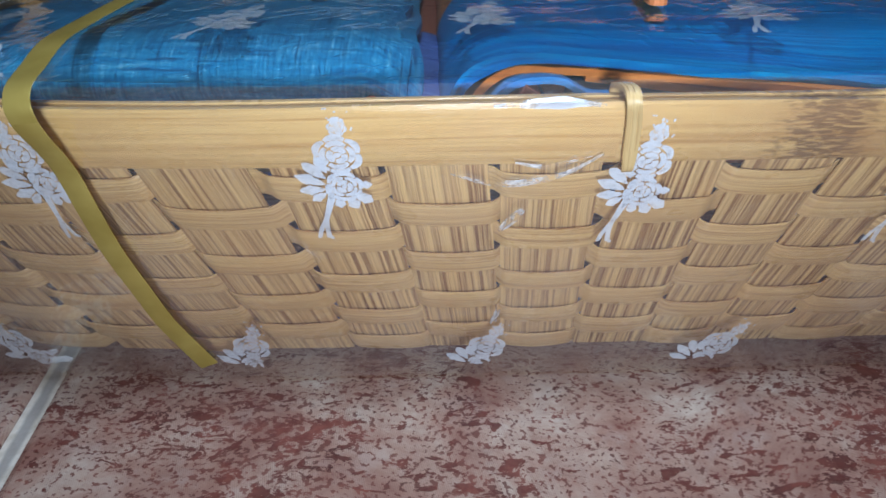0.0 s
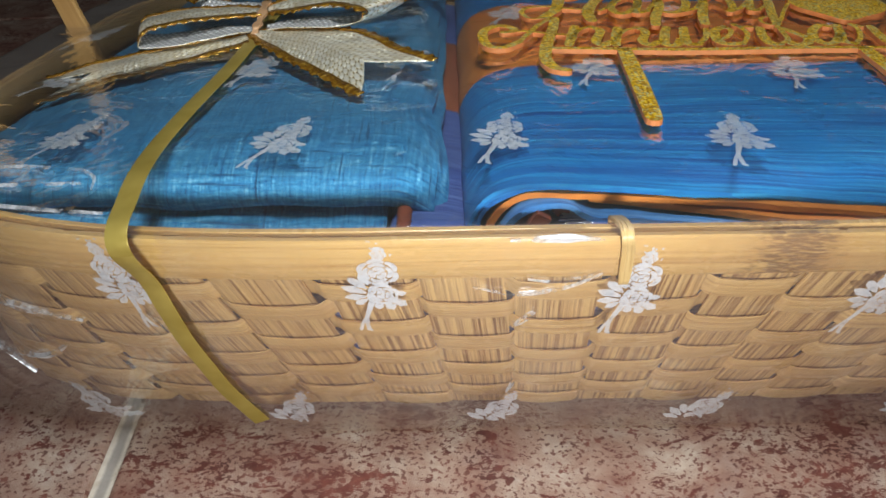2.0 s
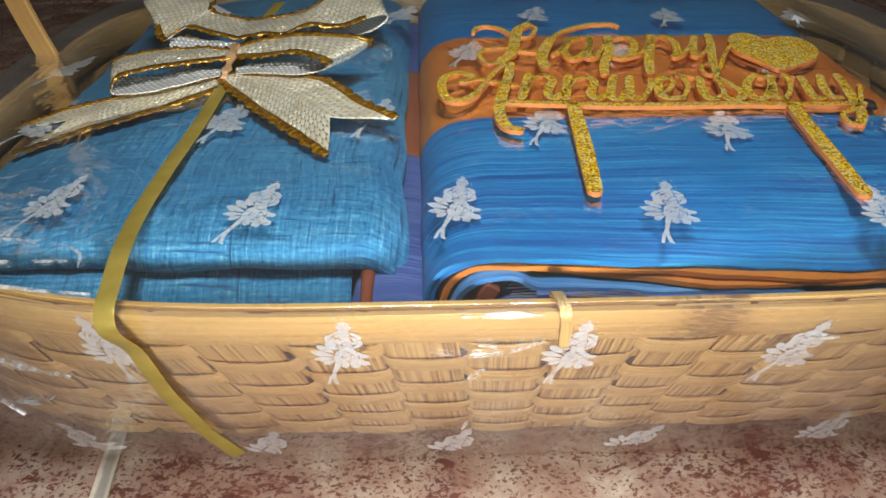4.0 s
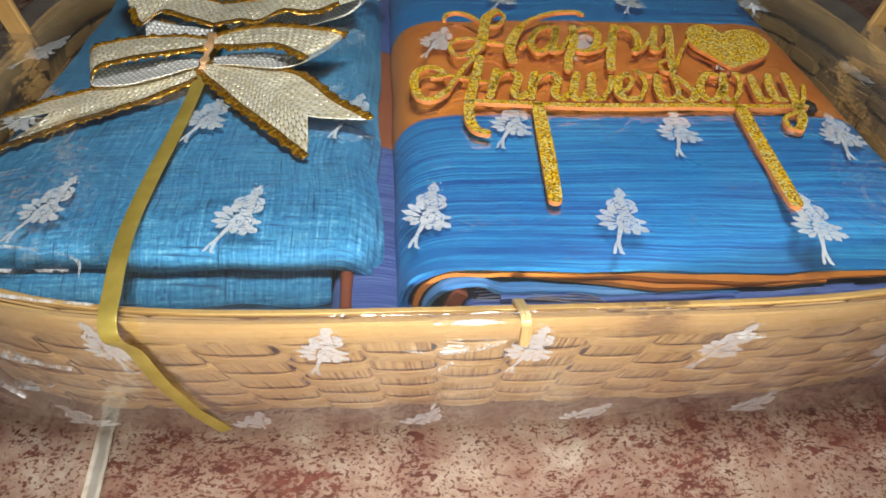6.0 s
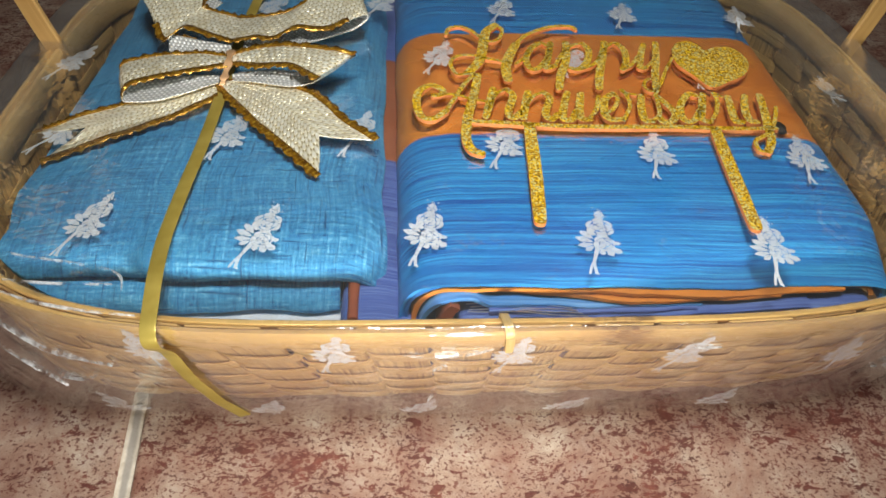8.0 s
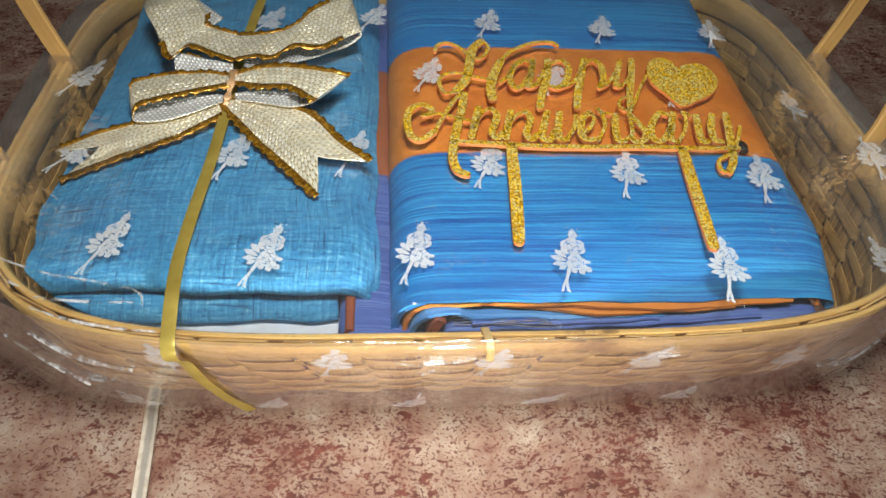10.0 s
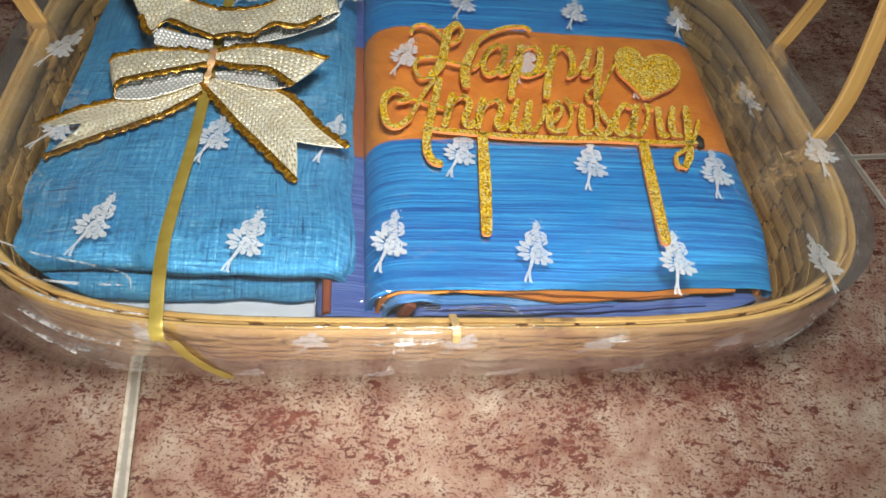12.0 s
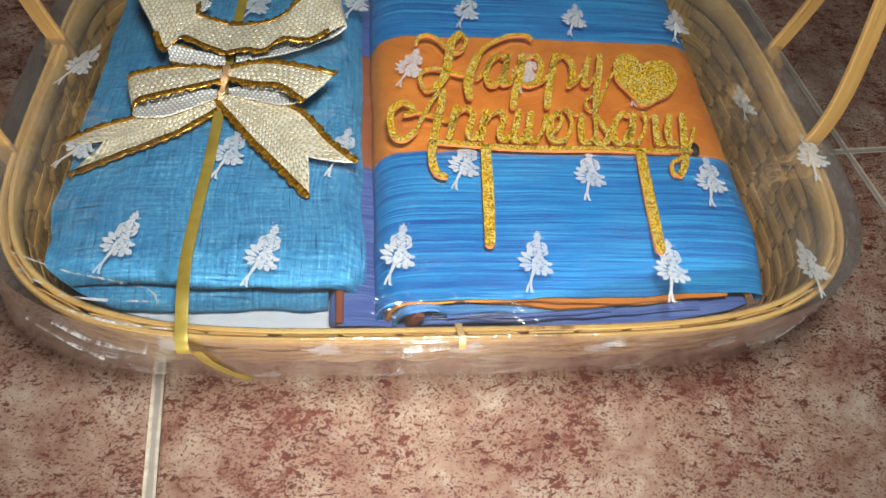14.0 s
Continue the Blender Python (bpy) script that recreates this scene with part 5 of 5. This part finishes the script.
ANNIVERSARY = [
    ("A", 3.5, [(-16.5, 100.5), (-13.5, 101.5), (-13.5, 105), (-17.5, 107.5), (-22, 103), (-23, 94.5), (-21.5, 87), (-17.5, 85.5), (-12.5, 90.5)]),
    ("A", 2.2, [(-12.5, 90.5), (-8.5, 100), (-4.5, 109), (0, 116.5)]),
    ("A", 4.2, [(1, 115.5), (-1, 104), (-3.5, 93.5), (-5.5, 83.5), (-6.5, 74), (-5, 67.5), (-2, 65.5)]),
    ("A", 2.0, [(-15.5, 101), (-9.5, 101.5), (-2.5, 98.5), (2.5, 97)]),
    ("n", 3.7, [(6, 106), (4, 97), (1.5, 87)]),
    ("n", 2.0, [(2.5, 92.5), (7, 102.5), (11, 105.5)]),
    ("n", 3.5, [(11, 105.5), (13, 101), (10, 90.5), (11.5, 86.5), (14.5, 90.5)]),
    ("n", 3.7, [(19, 104), (17, 96), (15, 86.5)]),
    ("n", 2.0, [(16, 92.5), (20.5, 101), (25, 104)]),
    ("n", 3.5, [(25, 104), (26.5, 99.5), (23.5, 90), (25, 86), (28, 89.5)]),
    ("i", 3.7, [(34, 104), (31, 94.5), (29.5, 87), (32.5, 86), (35, 91.5)]),
    ("v", 3.7, [(39, 103.5), (37, 95), (36, 87), (39, 86.5)]),
    ("v", 2.2, [(39, 86.5), (43, 93.5), (45.5, 102)]),
    ("e", 2.0, [(44.5, 90), (49, 93), (52.5, 100), (51.5, 104)]),
    ("e", 3.7, [(51.5, 104), (47.5, 99.5), (45.5, 90.5), (47, 86.5), (51.5, 87)]),
    ("r", 2.0, [(51.5, 86), (56, 95.5), (56.5, 102.5), (55.5, 107), (56, 104.5), (60, 103.5)]),
    ("r", 3.7, [(62, 102.5), (60, 94), (59.5, 86.5), (62, 86)]),
    ("s", 2.0, [(62, 86), (66, 90.5), (67.5, 99.5), (68.5, 105)]),
    ("s", 3.5, [(68, 103), (70.5, 97), (72, 91), (69.5, 86), (66, 85.5), (65.5, 88.5)]),
    ("a", 3.5, [(83.5, 103.5), (81, 104.5), (76.5, 98.5), (74, 91), (75, 86), (78.5, 87.5), (83.5, 95.5)]),
    ("a", 3.7, [(86.5, 104.5), (83.5, 95.5), (81, 88), (83.5, 86)]),
    ("r", 2.0, [(83, 85), (87.5, 91.5), (91, 100.5), (91, 105.5), (93.5, 103)]),
    ("r", 3.7, [(96, 103), (94.5, 95), (93.5, 86.5), (96, 86.5)]),
    ("y", 3.7, [(103, 104), (100, 95.5), (99, 87.5), (101.5, 86.5)]),
    ("y", 4.0, [(109, 104.5), (107, 94), (104.5, 83.5), (102.5, 75), (99, 68.5)]),
    ("y", 2.0, [(99, 68.5), (96, 69), (96.5, 74.5), (100.5, 77.5), (105, 81.5), (110, 90.5), (112.5, 96.5)]),
]
for char, wide, pen in HAPPY + ANNIVERSARY:
    stroke("letter_stroke", wide, pen)
stroke("base_bar", 3.0, [(-6, 84.5), (9.5, 83.5), (29, 82), (48.5, 82), (68.5, 82.5), (88.5, 82), (107, 82.5)])
stroke("leg", 5.5, [(16.5, 82), (15, 57.5), (13, 32)])
stroke("leg", 5.5, [(84, 81), (82, 56), (80, 29.5)])


def heart():
    ring = curve_points([(x, y, 0) for x, y in [(92, 109.5), (87, 118.5), (83, 127), (83.5, 136.5), (87, 143.5), (92.5, 146), (96.5, 143), (98, 138.5), (103, 141), (109.5, 141.5), (113, 136.5), (113.5, 128.5), (108.5, 119.5), (100.5, 114)]], 5, closed=True)
    bm = bmesh.new()
    low = [bm.verts.new(topper_point(p.x, p.y, 0.0)) for p in ring]
    high = [bm.verts.new(topper_point(p.x, p.y, 0.0014)) for p in ring]
    for i in range(len(ring)):
        k = (i + 1) % len(ring)
        bm.faces.new((low[i], low[k], high[k], high[i])).material_index = 1
    bm.faces.new(high)
    bm.faces.new(low[::-1])
    bmesh.ops.recalc_face_normals(bm, faces=bm.faces)
    part("heart", bm, [GLITTER, FOAM], topper, "solid gold glitter heart", smooth=False)


heart()


def glue_blob():
    bm = bmesh.new()
    bmesh.ops.create_icosphere(bm, subdivisions=3, radius=1.0)
    for v in bm.verts:
        d = 1 + 0.25 * noise.noise(v.co * 1.7)
        q = topper_point(110.5 + v.co.x * 2.2 * d, 85.5 + v.co.y * 3.6 * d)
        v.co = Vector((q.x, q.y, q.z - 0.0006 + v.co.z * 0.0012 * d))
    part("glue_blob", bm, BLACK, topper, "small dark blob of glue")


glue_blob()


# ---- floor tiles, each a piece of its own ----
def tile_mesh():
    bm = bmesh.new()
    half = 0.1973
    rows = []
    for inset, z in ((0.0, -0.012), (0.0, -0.0014), (0.0006, -0.0004), (0.0018, 0.0)):
        ring = []
        for k in range(4):
            sx, sy = ((-1, -1), (1, -1), (1, 1), (-1, 1))[k]
            ring.append(Vector((sx * (half - inset), sy * (half - inset), z)))
        rows.append(ring)
    verts = grid_sheet(bm, rows, lambda i, j: (j, i), closed_u=True)
    bm.faces.new(verts[-1])
    bmesh.ops.recalc_face_normals(bm, faces=bm.faces)
    return part("tile", bm, TILE, floor, smooth=False)


TILE_TURN = 4.8
GRID = pose(0.2652, 0.1693, 0, 0, 0, TILE_TURN)
first = tile_mesh()
for i in range(-9, 9):
    for j in range(-9, 9):
        m = GRID @ pose((i + 0.5) * 0.4, (j + 0.5) * 0.4, 0)
        corners = [m @ Vector((sx * 0.2, sy * 0.2, 0)) for sx in (-1, 1) for sy in (-1, 1)]
        if any(abs(p.x) > ROOM or abs(p.y) > ROOM for p in corners):
            continue
        ob = first if i == -1 and j == -1 else first.copy()
        if ob is not first:
            scene.collection.objects.link(ob)
        ob.matrix_basis = m
